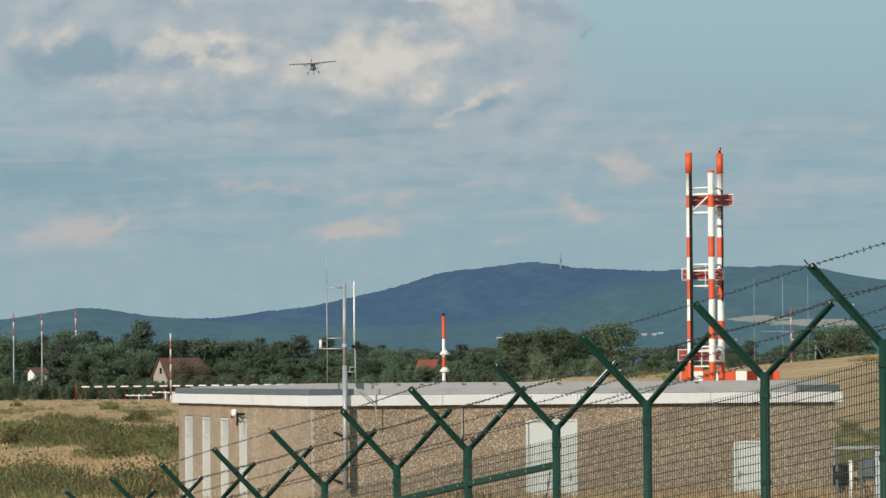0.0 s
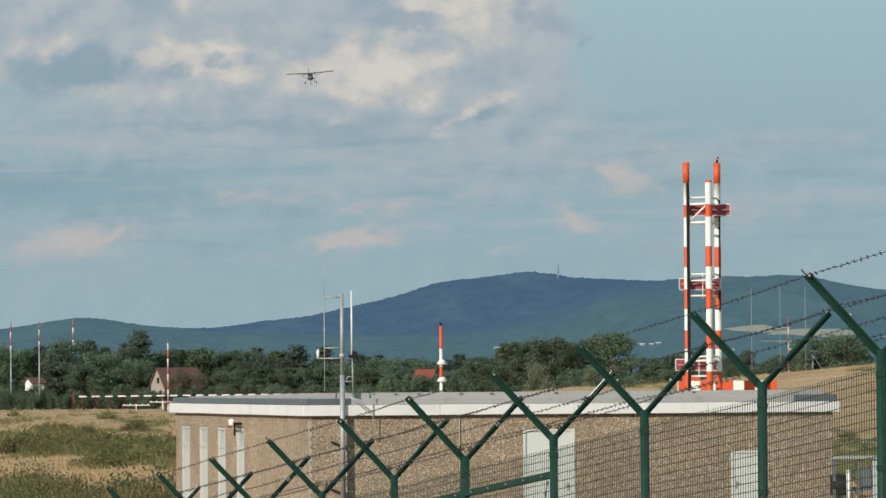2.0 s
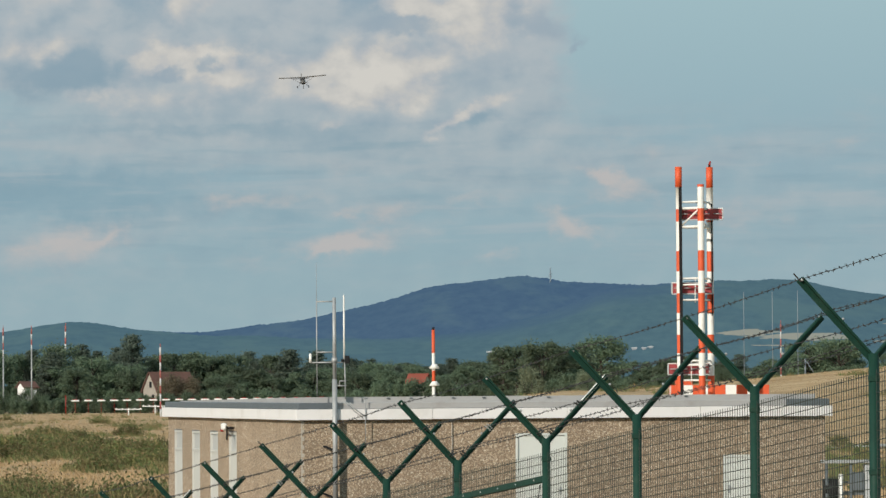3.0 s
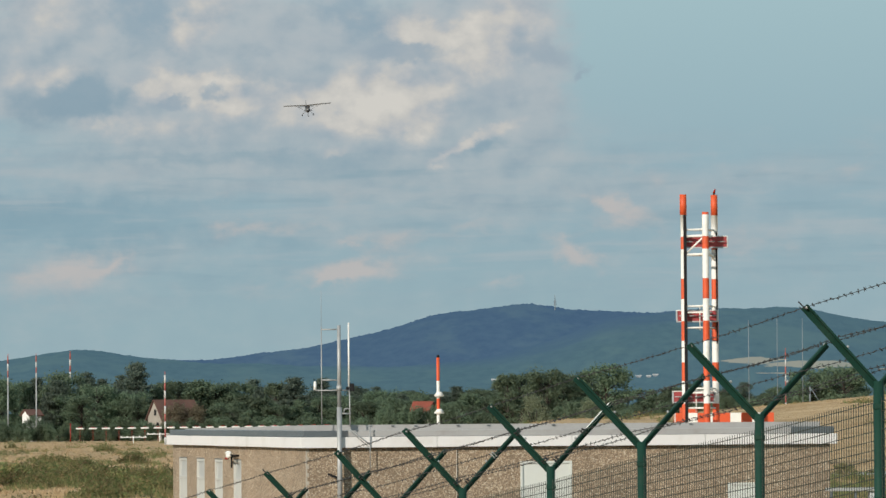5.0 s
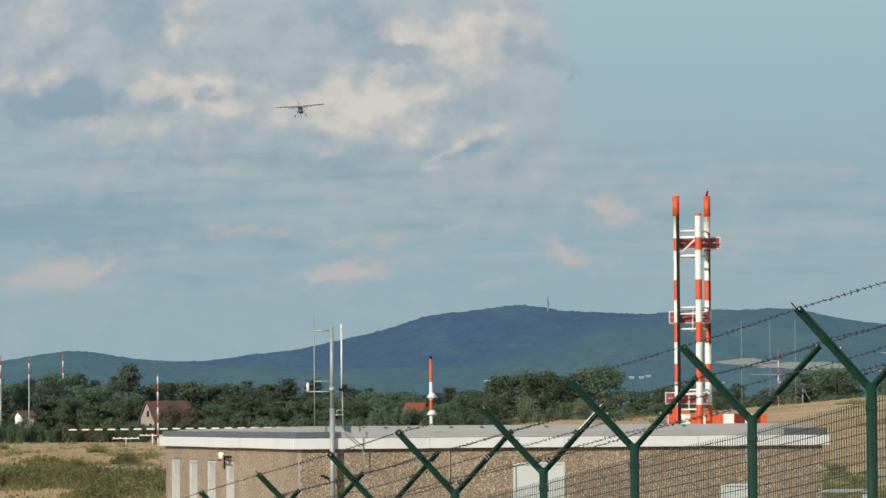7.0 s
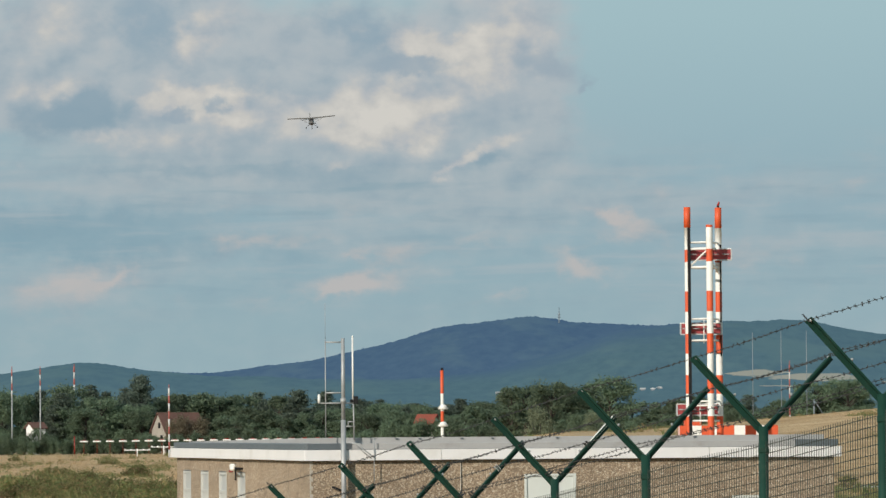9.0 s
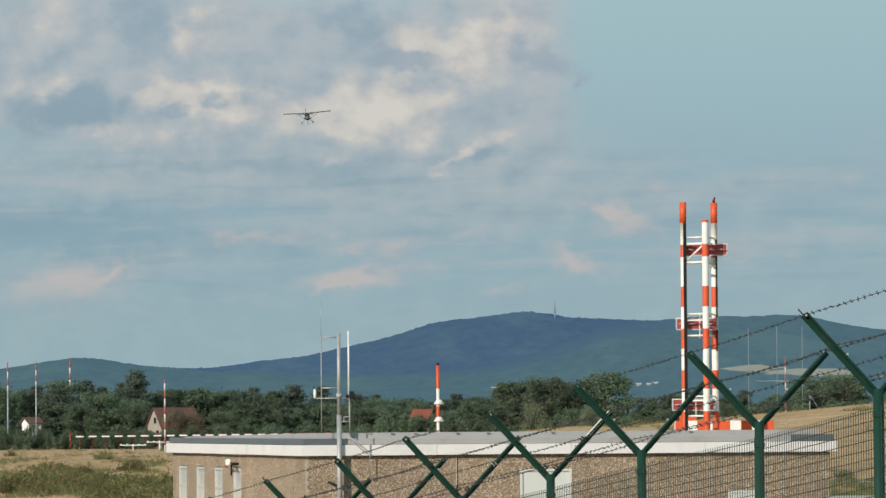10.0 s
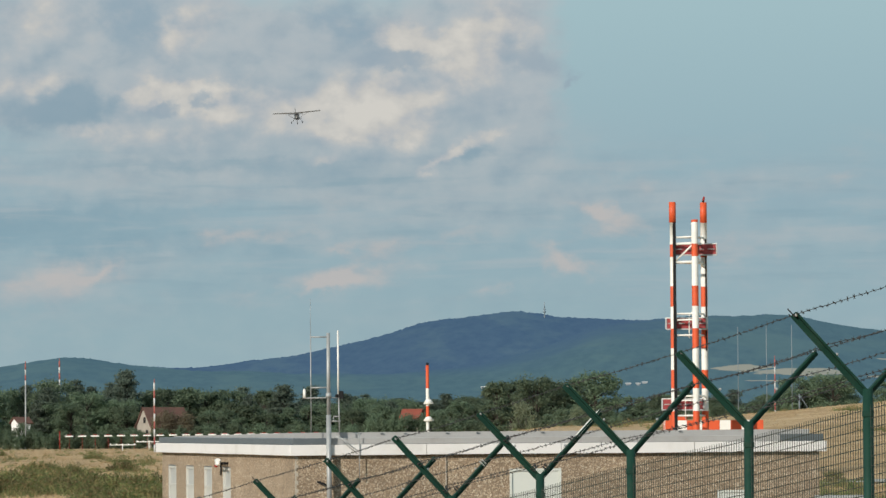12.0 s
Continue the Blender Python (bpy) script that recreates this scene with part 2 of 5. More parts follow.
# ---- materials ----
def material(name, base, rough=0.6, metal=0.0, vary=0.12, size=6.0, fine=60.0, bump=0.0, island=0.0, per_object=0.0, dirt=None, dirt_amount=0.0, dirt_size=1.5, shine=0.5):
    """A worn surface: colour that drifts at two scales, some relief, optional dirt."""
    m = bpy.data.materials.new(name)
    m.use_nodes = True
    n = Nodes(m.node_tree)
    pos = n.add("ShaderNodeTexCoord").outputs["Object"]
    big, small = n.noise(pos, size), n.noise(pos, fine, 3.0)
    drift = n.math("ADD", n.math("MULTIPLY", n.math("SUBTRACT", big, 0.5), vary * 2.2), n.math("MULTIPLY", n.math("SUBTRACT", small, 0.5), vary * 1.5))
    if island:
        drift = n.math("ADD", drift, n.math("MULTIPLY", n.math("SUBTRACT", n.add("ShaderNodeNewGeometry").outputs["Random Per Island"], 0.5), island))
    if per_object:
        drift = n.math("ADD", drift, n.math("MULTIPLY", n.math("SUBTRACT", n.add("ShaderNodeObjectInfo").outputs["Random"], 0.5), per_object))
    hsv = n.add("ShaderNodeHueSaturation")
    n.put(n.math("ADD", drift, 1.0), hsv.inputs["Value"])
    hsv.inputs["Color"].default_value = (*base[:3], 1)
    colour = hsv.outputs[0]
    if dirt:
        spots = n.smooth(n.noise(pos, dirt_size, 6.0, 0.65), 0.5, 0.72)
        colour = n.mix(n.math("MULTIPLY", spots, dirt_amount), colour, (*dirt[:3], 1))
    p = n.add("ShaderNodeBsdfPrincipled")
    n.put(colour, p.inputs["Base Color"])
    n.put(n.smooth(small, 0.2, 0.8, max(0.05, rough - 0.1), min(1, rough + 0.1)), p.inputs["Roughness"])
    p.inputs["Metallic"].default_value = metal
    p.inputs["Specular IOR Level"].default_value = shine
    if bump:
        b = n.add("ShaderNodeBump")
        b.inputs["Strength"].default_value = bump
        b.inputs["Distance"].default_value = 0.02
        n.put(small, b.inputs["Height"])
        n.put(b.outputs[0], p.inputs["Normal"])
    n.put(p.outputs[0], n.add("ShaderNodeOutputMaterial").inputs[0])
    return m


def pebble_material(name, tone):
    """Exposed-aggregate concrete: rounded pebbles in pale mortar."""
    m = bpy.data.materials.new(name)
    m.use_nodes = True
    n = Nodes(m.node_tree)
    pos = n.add("ShaderNodeTexCoord").outputs["Object"]
    v = n.add("ShaderNodeTexVoronoi")
    n.put(pos, v.inputs["Vector"])
    v.inputs["Scale"].default_value = 32.0
    grey = n.add("ShaderNodeSeparateColor")
    n.put(v.outputs["Color"], grey.inputs[0])
    stone = n.ramp(grey.outputs[0], ((0.0, lin(128, 106, 86)), (0.3, lin(164, 142, 118)), (0.6, lin(188, 166, 140)), (0.85, lin(206, 188, 162)), (1.0, lin(228, 216, 196))))
    mortar = n.smooth(v.outputs["Distance"], 0.36, 0.7, 0.0, 0.8)
    colour = n.mix(mortar, stone, lin(138, 122, 104))
    patch = n.noise(pos, 0.7, 5.0, 0.6)
    hsv = n.add("ShaderNodeHueSaturation")
    n.put(colour, hsv.inputs["Color"])
    n.put(n.smooth(patch, 0.3, 0.7, 0.86 * tone, 1.1 * tone), hsv.inputs["Value"])
    p = n.add("ShaderNodeBsdfPrincipled")
    n.put(hsv.outputs[0], p.inputs["Base Color"])
    p.inputs["Roughness"].default_value = 0.85
    b = n.add("ShaderNodeBump")
    b.invert = True
    b.inputs["Strength"].default_value = 0.45
    b.inputs["Distance"].default_value = 0.012
    n.put(v.outputs["Distance"], b.inputs["Height"])
    n.put(b.outputs[0], p.inputs["Normal"])
    n.put(p.outputs[0], n.add("ShaderNodeOutputMaterial").inputs[0])
    return m


def ground_material():
    """Dry summer meadow with greener patches of weeds."""
    m = bpy.data.materials.new("dry_meadow")
    m.use_nodes = True
    n = Nodes(m.node_tree)
    pos = n.add("ShaderNodeTexCoord").outputs["Object"]
    drift = n.noise(pos, 0.085, 8.0, 0.64)
    fine = n.noise(pos, 2.2, 6.0, 0.72)
    dry = n.ramp(n.noise(n.scaled(pos, 1.0, 1.0, 1.0, 5, 2), 0.16, 8.0, 0.68), ((0.32, (0.33, 0.222, 0.118, 1)), (0.5, (0.51, 0.360, 0.205, 1)), (0.68, (0.63, 0.465, 0.285, 1))))
    green = n.mix(fine, (0.06, 0.08, 0.025, 1), (0.15, 0.15, 0.05, 1))
    colour = n.mix(n.smooth(drift, 0.58, 0.76, 0.0, 0.55), dry, green)
    colour = n.mix(n.smooth(fine, 0.4, 0.85, 0.0, 0.15), colour, (0.12, 0.09, 0.045, 1))
    p = n.add("ShaderNodeBsdfPrincipled")
    n.put(colour, p.inputs["Base Color"])
    p.inputs["Roughness"].default_value = 0.95
    p.inputs["Specular IOR Level"].default_value = 0.1
    b = n.add("ShaderNodeBump")
    b.inputs["Distance"].default_value = 0.15
    n.put(fine, b.inputs["Height"])
    n.put(b.outputs[0], p.inputs["Normal"])
    n.put(p.outputs[0], n.add("ShaderNodeOutputMaterial").inputs[0])
    return m


def leaf_material(name, dark_tone, light_tone, per_object=0.5, faded=None, faded_size=0.3, thinness=0.45):
    m = bpy.data.materials.new(name)
    m.use_nodes = True
    n = Nodes(m.node_tree)
    island = n.add("ShaderNodeNewGeometry").outputs["Random Per Island"]
    tree_random = n.add("ShaderNodeObjectInfo").outputs["Random"]
    colour = n.mix(island, (*dark_tone, 1), (*light_tone, 1))
    if faded:           # patches that have ripened or withered
        spots = n.smooth(n.noise(n.add("ShaderNodeTexCoord").outputs["Object"], faded_size, 5.0, 0.65), 0.44, 0.60, 0.0, 0.85)
        colour = n.mix(spots, colour, n.mix(island, (*[c * 0.7 for c in faded], 1), (*[c * 1.25 for c in faded], 1)))
    hsv = n.add("ShaderNodeHueSaturation")
    n.put(colour, hsv.inputs["Color"])
    n.put(n.math("ADD", 1.0 - per_object / 2, n.math("MULTIPLY", tree_random, per_object)), hsv.inputs["Value"])
    n.put(n.math("ADD", 0.485, n.math("MULTIPLY", tree_random, 0.03)), hsv.inputs["Hue"])
    p = n.add("ShaderNodeBsdfPrincipled")
    n.put(hsv.outputs[0], p.inputs["Base Color"])
    p.inputs["Roughness"].default_value = 0.6
    p.inputs["Specular IOR Level"].default_value = 0.25
    thin = n.add("ShaderNodeBsdfTranslucent")
    n.put(hsv.outputs[0], thin.inputs["Color"])
    both = n.add("ShaderNodeMixShader")
    both.inputs[0].default_value = thinness
    n.put(p.outputs[0], both.inputs[1])
    n.put(thin.outputs[0], both.inputs[2])
    n.put(both.outputs[0], n.add("ShaderNodeOutputMaterial").inputs[0])
    return m


def hill_material(name, forest, haze_glow, strength, fields, behind=None):
    """Far wooded hillside; the blue haze of kilometres of air is painted in as emission."""
    m = bpy.data.materials.new(name)
    m.use_nodes = True
    n = Nodes(m.node_tree)
    pos = n.add("ShaderNodeTexCoord").outputs["Object"]
    canopy = n.noise(n.scaled(pos, 1.0, 0.3, 1.0), 0.10, 5.0, 0.7)
    stands = n.noise(n.scaled(pos, 1.0, 0.25, 2.2), 0.018, 4.0, 0.55)
    colour = n.mix(n.smooth(canopy, 0.3, 0.7), (*[c * 0.7 for c in forest], 1), (*[c * 1.3 for c in forest], 1))
    colour = n.mix(n.smooth(stands, 0.5, 0.62, 0.0, 0.5), colour, (0.055, 0.075, 0.045, 1))
    if fields:
        s = n.add("ShaderNodeSeparateXYZ")
        n.put(n.scaled(pos, 1.0, 1.0, 1.0), s.inputs[0])
        wob = n.math("MULTIPLY", n.math("SUBTRACT", n.noise(pos, 0.035, 4.0), 0.5), 60.0)
        for x, z, hx, hz in fields:
            dx = n.math("DIVIDE", n.math("SUBTRACT", n.math("ADD", s.outputs[0], wob), x), hx)
            dz = n.math("DIVIDE", n.math("SUBTRACT", n.math("ADD", s.outputs[2], n.math("MULTIPLY", wob, 0.09)), z), hz)
            d = n.math("ADD", n.math("MULTIPLY", dx, dx), n.math("MULTIPLY", dz, dz))
            colour = n.mix(n.smooth(d, 0.8, 1.1, 0.9, 0.0), colour, (0.29, 0.222, 0.122, 1))
    airlight = (*haze_glow, 1)
    if behind:          # upper slope takes the farther ridge's darker colours, painting a cloud shadow there
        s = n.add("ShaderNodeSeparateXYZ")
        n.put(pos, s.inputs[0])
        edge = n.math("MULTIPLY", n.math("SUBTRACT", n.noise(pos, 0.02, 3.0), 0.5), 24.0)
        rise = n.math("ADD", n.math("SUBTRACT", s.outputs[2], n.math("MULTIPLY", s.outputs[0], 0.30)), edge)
        cloud_shade = n.math("MULTIPLY", n.smooth(rise, 22.0, 52.0), n.math("MULTIPLY", n.smooth(s.outputs[2], 46.0, 62.0), n.smooth(s.outputs[0], -130.0, -60.0)))
        colour = n.mix(cloud_shade, colour, (*behind[0], 1))
        airlight = n.mix(cloud_shade, airlight, (*behind[1], 1))
    p = n.add("ShaderNodeBsdfPrincipled")
    n.put(colour, p.inputs["Base Color"])
    p.inputs["Roughness"].default_value = 1.0
    p.inputs["Specular IOR Level"].default_value = 0.0
    # emission stands in for the haze between the eye and the hill
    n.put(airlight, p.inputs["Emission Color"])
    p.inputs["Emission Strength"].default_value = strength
    n.put(p.outputs[0], n.add("ShaderNodeOutputMaterial").inputs[0])
    return m


def glass_material():
    m = bpy.data.materials.new("window_glass")
    m.use_nodes = True
    n = Nodes(m.node_tree)
    p = n.add("ShaderNodeBsdfPrincipled")
    p.inputs["Base Color"].default_value = (0.43, 0.44, 0.43, 1)
    p.inputs["Roughness"].default_value = 0.3
    n.put(p.outputs[0], n.add("ShaderNodeOutputMaterial").inputs[0])
    return m


M_GREEN = material("green_coated_steel", (0.0090, 0.041, 0.029), 0.6, 0.0, 0.3, 5, 70, 0.05, dirt=(0.08, 0.10, 0.07), dirt_amount=0.14, dirt_size=7, shine=0.2)
M_ZINC = material("galvanised_steel", (0.36, 0.37, 0.37), 0.5, 0.3, 0.2, 9, 80)
M_WIRE = material("weathered_barbed_wire", (0.042, 0.041, 0.040), 0.6, 0.3, 0.3, 9, 80)
M_BAND = material("bright_tie_wire", (0.50, 0.50, 0.48), 0.45, 0.4, 0.2, 9, 80)
# far masts, post and tower: distance haze is mixed into this base colour
M_HAZY = material("haze_tinted_steel", (0.20, 0.235, 0.26), 0.7, 0.0, 0.15, 2, 20)
M_MESHWIRE = material("dull_fence_wire", (0.032, 0.042, 0.034), 0.55, 0.2, 0.3, 9, 80)
M_RED = material("signal_orange_paint", (0.62, 0.085, 0.022), 0.58, 0.0, 0.16, 2.0, 30, dirt=(0.30, 0.07, 0.04), dirt_amount=0.4)
M_WHITE = material("white_paint", (0.78, 0.77, 0.73), 0.5, 0.0, 0.08, 2.0, 30, dirt=(0.42, 0.40, 0.36), dirt_amount=0.35)
M_FASCIA = material("white_fascia_boards", (0.75, 0.732, 0.722), 0.5, 0.0, 0.06, 1.2, 25, dirt=(0.55, 0.52, 0.47), dirt_amount=0.35, dirt_size=0.9)
M_COPING = material("dark_grey_sheet_metal", (0.13, 0.15, 0.165), 0.45, 0.3, 0.18, 1.0, 20)
M_ROOF = material("pale_grey_roof_sheet", (0.36, 0.355, 0.35), 0.6, 0.0, 0.12, 0.8, 20, dirt=(0.26, 0.24, 0.22), dirt_amount=0.5)
M_PEBBLE = pebble_material("exposed_aggregate", 0.83)
M_PALE = material("pale_joint_mortar", (0.42, 0.38, 0.32), 0.9, 0, 0.2, 3, 40)
M_DARK = material("black_rubber", (0.012, 0.012, 0.013), 0.7, 0, 0.2, shine=0.2)
M_GREY = material("grey_enclosure_paint", (0.42, 0.44, 0.45), 0.5, 0, 0.1)
M_LENS = material("red_lamp_lens", (0.30, 0.02, 0.015), 0.25, 0, 0.1)
M_PANEL = material("antenna_radome_red", (0.30, 0.042, 0.045), 0.5, 0, 0.2, 3, 30)
M_FADED = material("faded_red_paint", (0.34, 0.10, 0.085), 0.7, 0.0, 0.2, 1.5, 20)
M_DULLWHITE = material("dull_white_paint", (0.56, 0.55, 0.54), 0.7, 0.0, 0.15, 1.5, 20)
M_GLASS = glass_material()
M_DOOR = material("white_steel_door", (0.64, 0.66, 0.62), 0.45, 0, 0.06, 1.5, 30, dirt=(0.5, 0.47, 0.42), dirt_amount=0.3)
M_GROUND = ground_material()
M_LEAF = leaf_material("broad_leaves", (0.112, 0.155, 0.098), (0.155, 0.205, 0.128), 0.6)
M_NEEDLE = leaf_material("pine_needles", (0.092, 0.122, 0.098), (0.132, 0.168, 0.126), 0.4)
M_WILLOW = leaf_material("silver_willow_leaves", (0.165, 0.205, 0.125), (0.29, 0.325, 0.21), 0.3)
M_RUSSET = leaf_material("withered_brown_leaves", (0.135, 0.115, 0.075), (0.215, 0.180, 0.120), 0.3)
M_WEED = leaf_material("weed_leaves", (0.098, 0.132, 0.048), (0.215, 0.250, 0.095), 0.8, (0.34, 0.225, 0.118), 0.7)
M_STRAW = leaf_material("dry_grass_blades", (0.36, 0.250, 0.128), (0.55, 0.405, 0.225), 0.3, (0.42, 0.30, 0.15), 0.12, 0.2)
M_SASH = material("dull_white_window_frame", (0.50, 0.50, 0.47), 0.6, 0, 0.1, 1.5, 30)
M_BARK = material("bark", (0.045, 0.038, 0.03), 0.9, 0, 0.3, 3, 30)
M_TILE = material("old_red_roof_tiles", (0.125, 0.062, 0.047), 0.8, 0, 0.3, 0.8, 6, dirt=(0.10, 0.07, 0.05), dirt_amount=0.5)
M_TILE_NEW = material("new_red_roof_tiles", (0.25, 0.060, 0.036), 0.8, 0, 0.25, 0.8, 6)
M_STUCCO = material("weathered_stucco", (0.33, 0.30, 0.26), 0.9, 0, 0.25, 0.6, 6, dirt=(0.25, 0.2, 0.16), dirt_amount=0.6, dirt_size=0.8)
M_WHITEWALL = material("white_rendered_wall", (0.78, 0.77, 0.76), 0.8, 0, 0.08)
M_PLANE = material("aircraft_paint", (0.10, 0.095, 0.09), 0.35, 0, 0.1, 1, 8)
M_PLANE_DARK = material("aircraft_dark_parts", (0.03, 0.03, 0.035), 0.4, 0, 0.1)
M_TOWN = material("pale_town_walls", (0.26, 0.27, 0.28), 0.9, 0, 0.1)
M_TRACK = material("pale_gravel_track", (0.40, 0.38, 0.34), 0.95, 0, 0.2, 0.5, 5)


# ---- mesh helpers ----
def part(name, bm, mats, parent=None, label="", smooth=False):
    """Links a bmesh as ONE mesh object, under a thing where one is given."""
    data = bpy.data.meshes.new(name)
    bmesh.ops.recalc_face_normals(bm, faces=bm.faces)
    if smooth:
        for f in bm.faces:
            f.smooth = True
    bm.to_mesh(data)
    bm.free()
    for m in (mats if isinstance(mats, (list, tuple)) else [mats]):
        data.materials.append(m)
    ob = new(name, data)
    if parent:
        ob.parent = parent
    if label:
        tagged(ob, label)
    return ob


def thing(name, m, label, category, group="", kind=""):
    ob = new(name)
    ob.matrix_basis = m
    return tagged(ob, label, category, group, kind)


def box(bm, x0, x1, y0, y1, z0, z1, bevel=0.0, mat=0):
    vs = [bm.verts.new(p) for p in ((x0, y0, z0), (x1, y0, z0), (x1, y1, z0), (x0, y1, z0), (x0, y0, z1), (x1, y0, z1), (x1, y1, z1), (x0, y1, z1))]
    fs = [bm.faces.new([vs[i] for i in f]) for f in ((0, 3, 2, 1), (4, 5, 6, 7), (0, 1, 5, 4), (1, 2, 6, 5), (2, 3, 7, 6), (3, 0, 4, 7))]
    for f in fs:
        f.material_index = mat
    if bevel:
        bmesh.ops.bevel(bm, geom=list({e for f in fs for e in f.edges}), offset=bevel, segments=1, affect="EDGES")
    return bm


def tube(bm, a, b, r, seg=8, r2=None, mat=0, caps=True):
    """A round bar from a to b."""
    a, b = Vector(a), Vector(b)
    d = (b - a).normalized()
    side = d.orthogonal().normalized()
    up = d.cross(side)
    rings = []
    for p, rad in ((a, r), (b, r if r2 is None else r2)):
        rings.append([bm.verts.new(p + (side * math.cos(k * math.tau / seg) + up * math.sin(k * math.tau / seg)) * rad) for k in range(seg)])
    for k in range(seg):
        f = bm.faces.new((rings[0][k], rings[0][(k + 1) % seg], rings[1][(k + 1) % seg], rings[1][k]))
        f.material_index, f.smooth = mat, seg > 5
    if caps:
        bm.faces.new(rings[0][::-1]).material_index = mat
        bm.faces.new(rings[1]).material_index = mat
    return bm


def bar(bm, a, b, w, h, mat=0):
    """A rectangular bar from a to b; h goes upwards as far as it can be."""
    a, b = Vector(a), Vector(b)
    d = (b - a).normalized()
    side = d.cross(Vector((0, 0, 1)))
    side = side.normalized() if side.length > 1e-4 else Vector((1, 0, 0))
    up = side.cross(d)
    vs = [bm.verts.new(p + side * (i * w / 2) + up * (j * h / 2)) for p in (a, b) for i, j in ((-1, -1), (1, -1), (1, 1), (-1, 1))]
    for f in ((0, 1, 2, 3), (7, 6, 5, 4), (0, 4, 5, 1), (1, 5, 6, 2), (2, 6, 7, 3), (3, 7, 4, 0)):
        bm.faces.new([vs[i] for i in f]).material_index = mat
    return bm


def ball(bm, c, rx, ry, rz, seg=10, mat=0):
    made = bmesh.ops.create_uvsphere(bm, u_segments=seg, v_segments=max(5, seg * 2 // 3), radius=1.0)
    for v in made["verts"]:
        v.co = Vector((v.co.x * rx + c[0], v.co.y * ry + c[1], v.co.z * rz + c[2]))
        for f in v.link_faces:
            f.material_index, f.smooth = mat, True
    return bm


def B():
    return bmesh.new()


def step(v, lo, hi):
    t = min(1.0, max(0.0, (v - lo) / (hi - lo)))
    return t * t * (3 - 2 * t)


# ---- ground ----
def ground_z(x, y):
    """Height of the land: a bank at the fence, a hollow, the airfield, a low ridge to the right."""
    n = min(15.0, max(-2.2, (y - 32.0) / 2.4))
    near = 1.25 - 0.2 * n + 0.0025 * n * n
    z = near * (1 - step(y, 66, 120))
    z += 1.9 * step(y, 150, 900) if y < 900 else 1.9
    crest = 3.5 * step(x, -14, 14) + 0.085 * min(40.0, max(0.0, x - 18.0))
    z += crest * step(y, 210, 450) * (1 - 0.75 * step(y, 460, 800))
    if y > 150:
        z += 0.10 * noise.noise((x * 0.12, y * 0.03, 0.0)) * step(y, 150, 220)
    return z


def build_ground():
    xs = sorted({round(s * v, 2) for s in (-1, 1) for v in [*np.arange(0, 60, 1.5), *np.arange(60, 150, 6), 200, 300, 500, 900, 1600, 3000, 4800]})
    ys = [*np.arange(-20, 140, 3), *np.arange(140, 560, 7), *np.arange(560, 1000, 20), 1100, 1300, 1700, 2400, 3300, 4900]
    ys = [-4800, -2000, -600, -200, -80] + [float(v) for v in ys]
    verts = [(x, y, ground_z(x, y)) for y in ys for x in xs]
    w = len(xs)
    faces = [(j * w + i, j * w + i + 1, (j + 1) * w + i + 1, (j + 1) * w + i) for j in range(len(ys) - 1) for i in range(w - 1)]
    data = bpy.data.meshes.new("ground")
    data.from_pydata(verts, [], faces)
    for f in data.polygons:
        f.use_smooth = True
    data.materials.append(M_GROUND)
    tagged(new("ground", data), "dry tan summer meadow with patches of green weeds", "ground", kind="structure")


build_ground()


def gravel_track():
    """A pale track that follows the ridge's foot."""
    verts, faces = [], []
    for k in range(41):
        x = 12 + k * 2.0
        y = 268 + 3 * math.sin(k * 0.17)
        for d in (-2.2, 0.0, 2.2):
            verts.append((x, y + d, ground_z(x, y + d) + 0.06))
    for k in range(40):
        for j in range(2):
            faces.append((k * 3 + j, k * 3 + 3 + j, k * 3 + 4 + j, k * 3 + 1 + j))
    data = bpy.data.meshes.new("road")
    data.from_pydata(verts, [], faces)
    data.materials.append(M_TRACK)
    tagged(new("road", data), "pale gravel track across the meadow", "track", kind="structure")


gravel_track()


# ---- far hills ----
FAR_RIDGE = (4600, 80, 60, -480, (44.2, 49.3, 60.6, 49.1, 55.1, 63.9, 82.4, 89.2, 80.8, 83.4, 85.6, 72.4, 66.7), 1.0)
NEAR_RIDGE = (4000, 70, 53, -420, (38.8, 43.5, 53.3, 43.3, 42.0, 39.9, 40.3, 49.0, 70, 72.4, 74.2, 62.8, 57.4), 0.7)


def hill_z(x, y, ridge):
    """Height of a wooded ridge: rounded knolls side by side, falling off towards the plain."""
    depth, gap, sigma, first, heights, rough = ridge
    slope = step(y, depth - 900, depth) if y <= depth else 1 - 0.4 * step(y, depth, depth + 300)
    crest = sum(h * math.exp(-((x - first - k * gap) / sigma) ** 2) for k, h in enumerate(heights))
    canopy = noise.noise((x * 0.09, y * 0.05, depth)) * 0.8 + noise.noise((x * 0.33, y * 0.2, depth)) * 0.7 * step(slope, 0.93, 1.0) + noise.noise((x * 0.75, y * 0.3, depth)) * 1.1 * step(slope, 0.985, 1.0)
    fold = noise.noise((x * 0.012, y * 0.006, depth * 0.1)) * 5.0 * math.sin(math.pi * min(1, slope))
    return 2 + (crest - 2) * slope + (canopy * rough + fold) * slope


def build_hill(name, ridge, mat, label):
    xs = np.arange(-620, 621, 1.5)
    ys = np.linspace(ridge[0] - 900, ridge[0] + 150, 26)
    w = len(xs)
    verts = [(x, y, hill_z(x, y, ridge)) for y in ys for x in xs]
    faces = [(j * w + i, j * w + i + 1, (j + 1) * w + i + 1, (j + 1) * w + i) for j in range(len(ys) - 1) for i in range(w - 1)]
    data = bpy.data.meshes.new(name)
    data.from_pydata(verts, [], faces)
    data.materials.append(mat)
    return tagged(new(name, data), label, "hill", kind="structure")


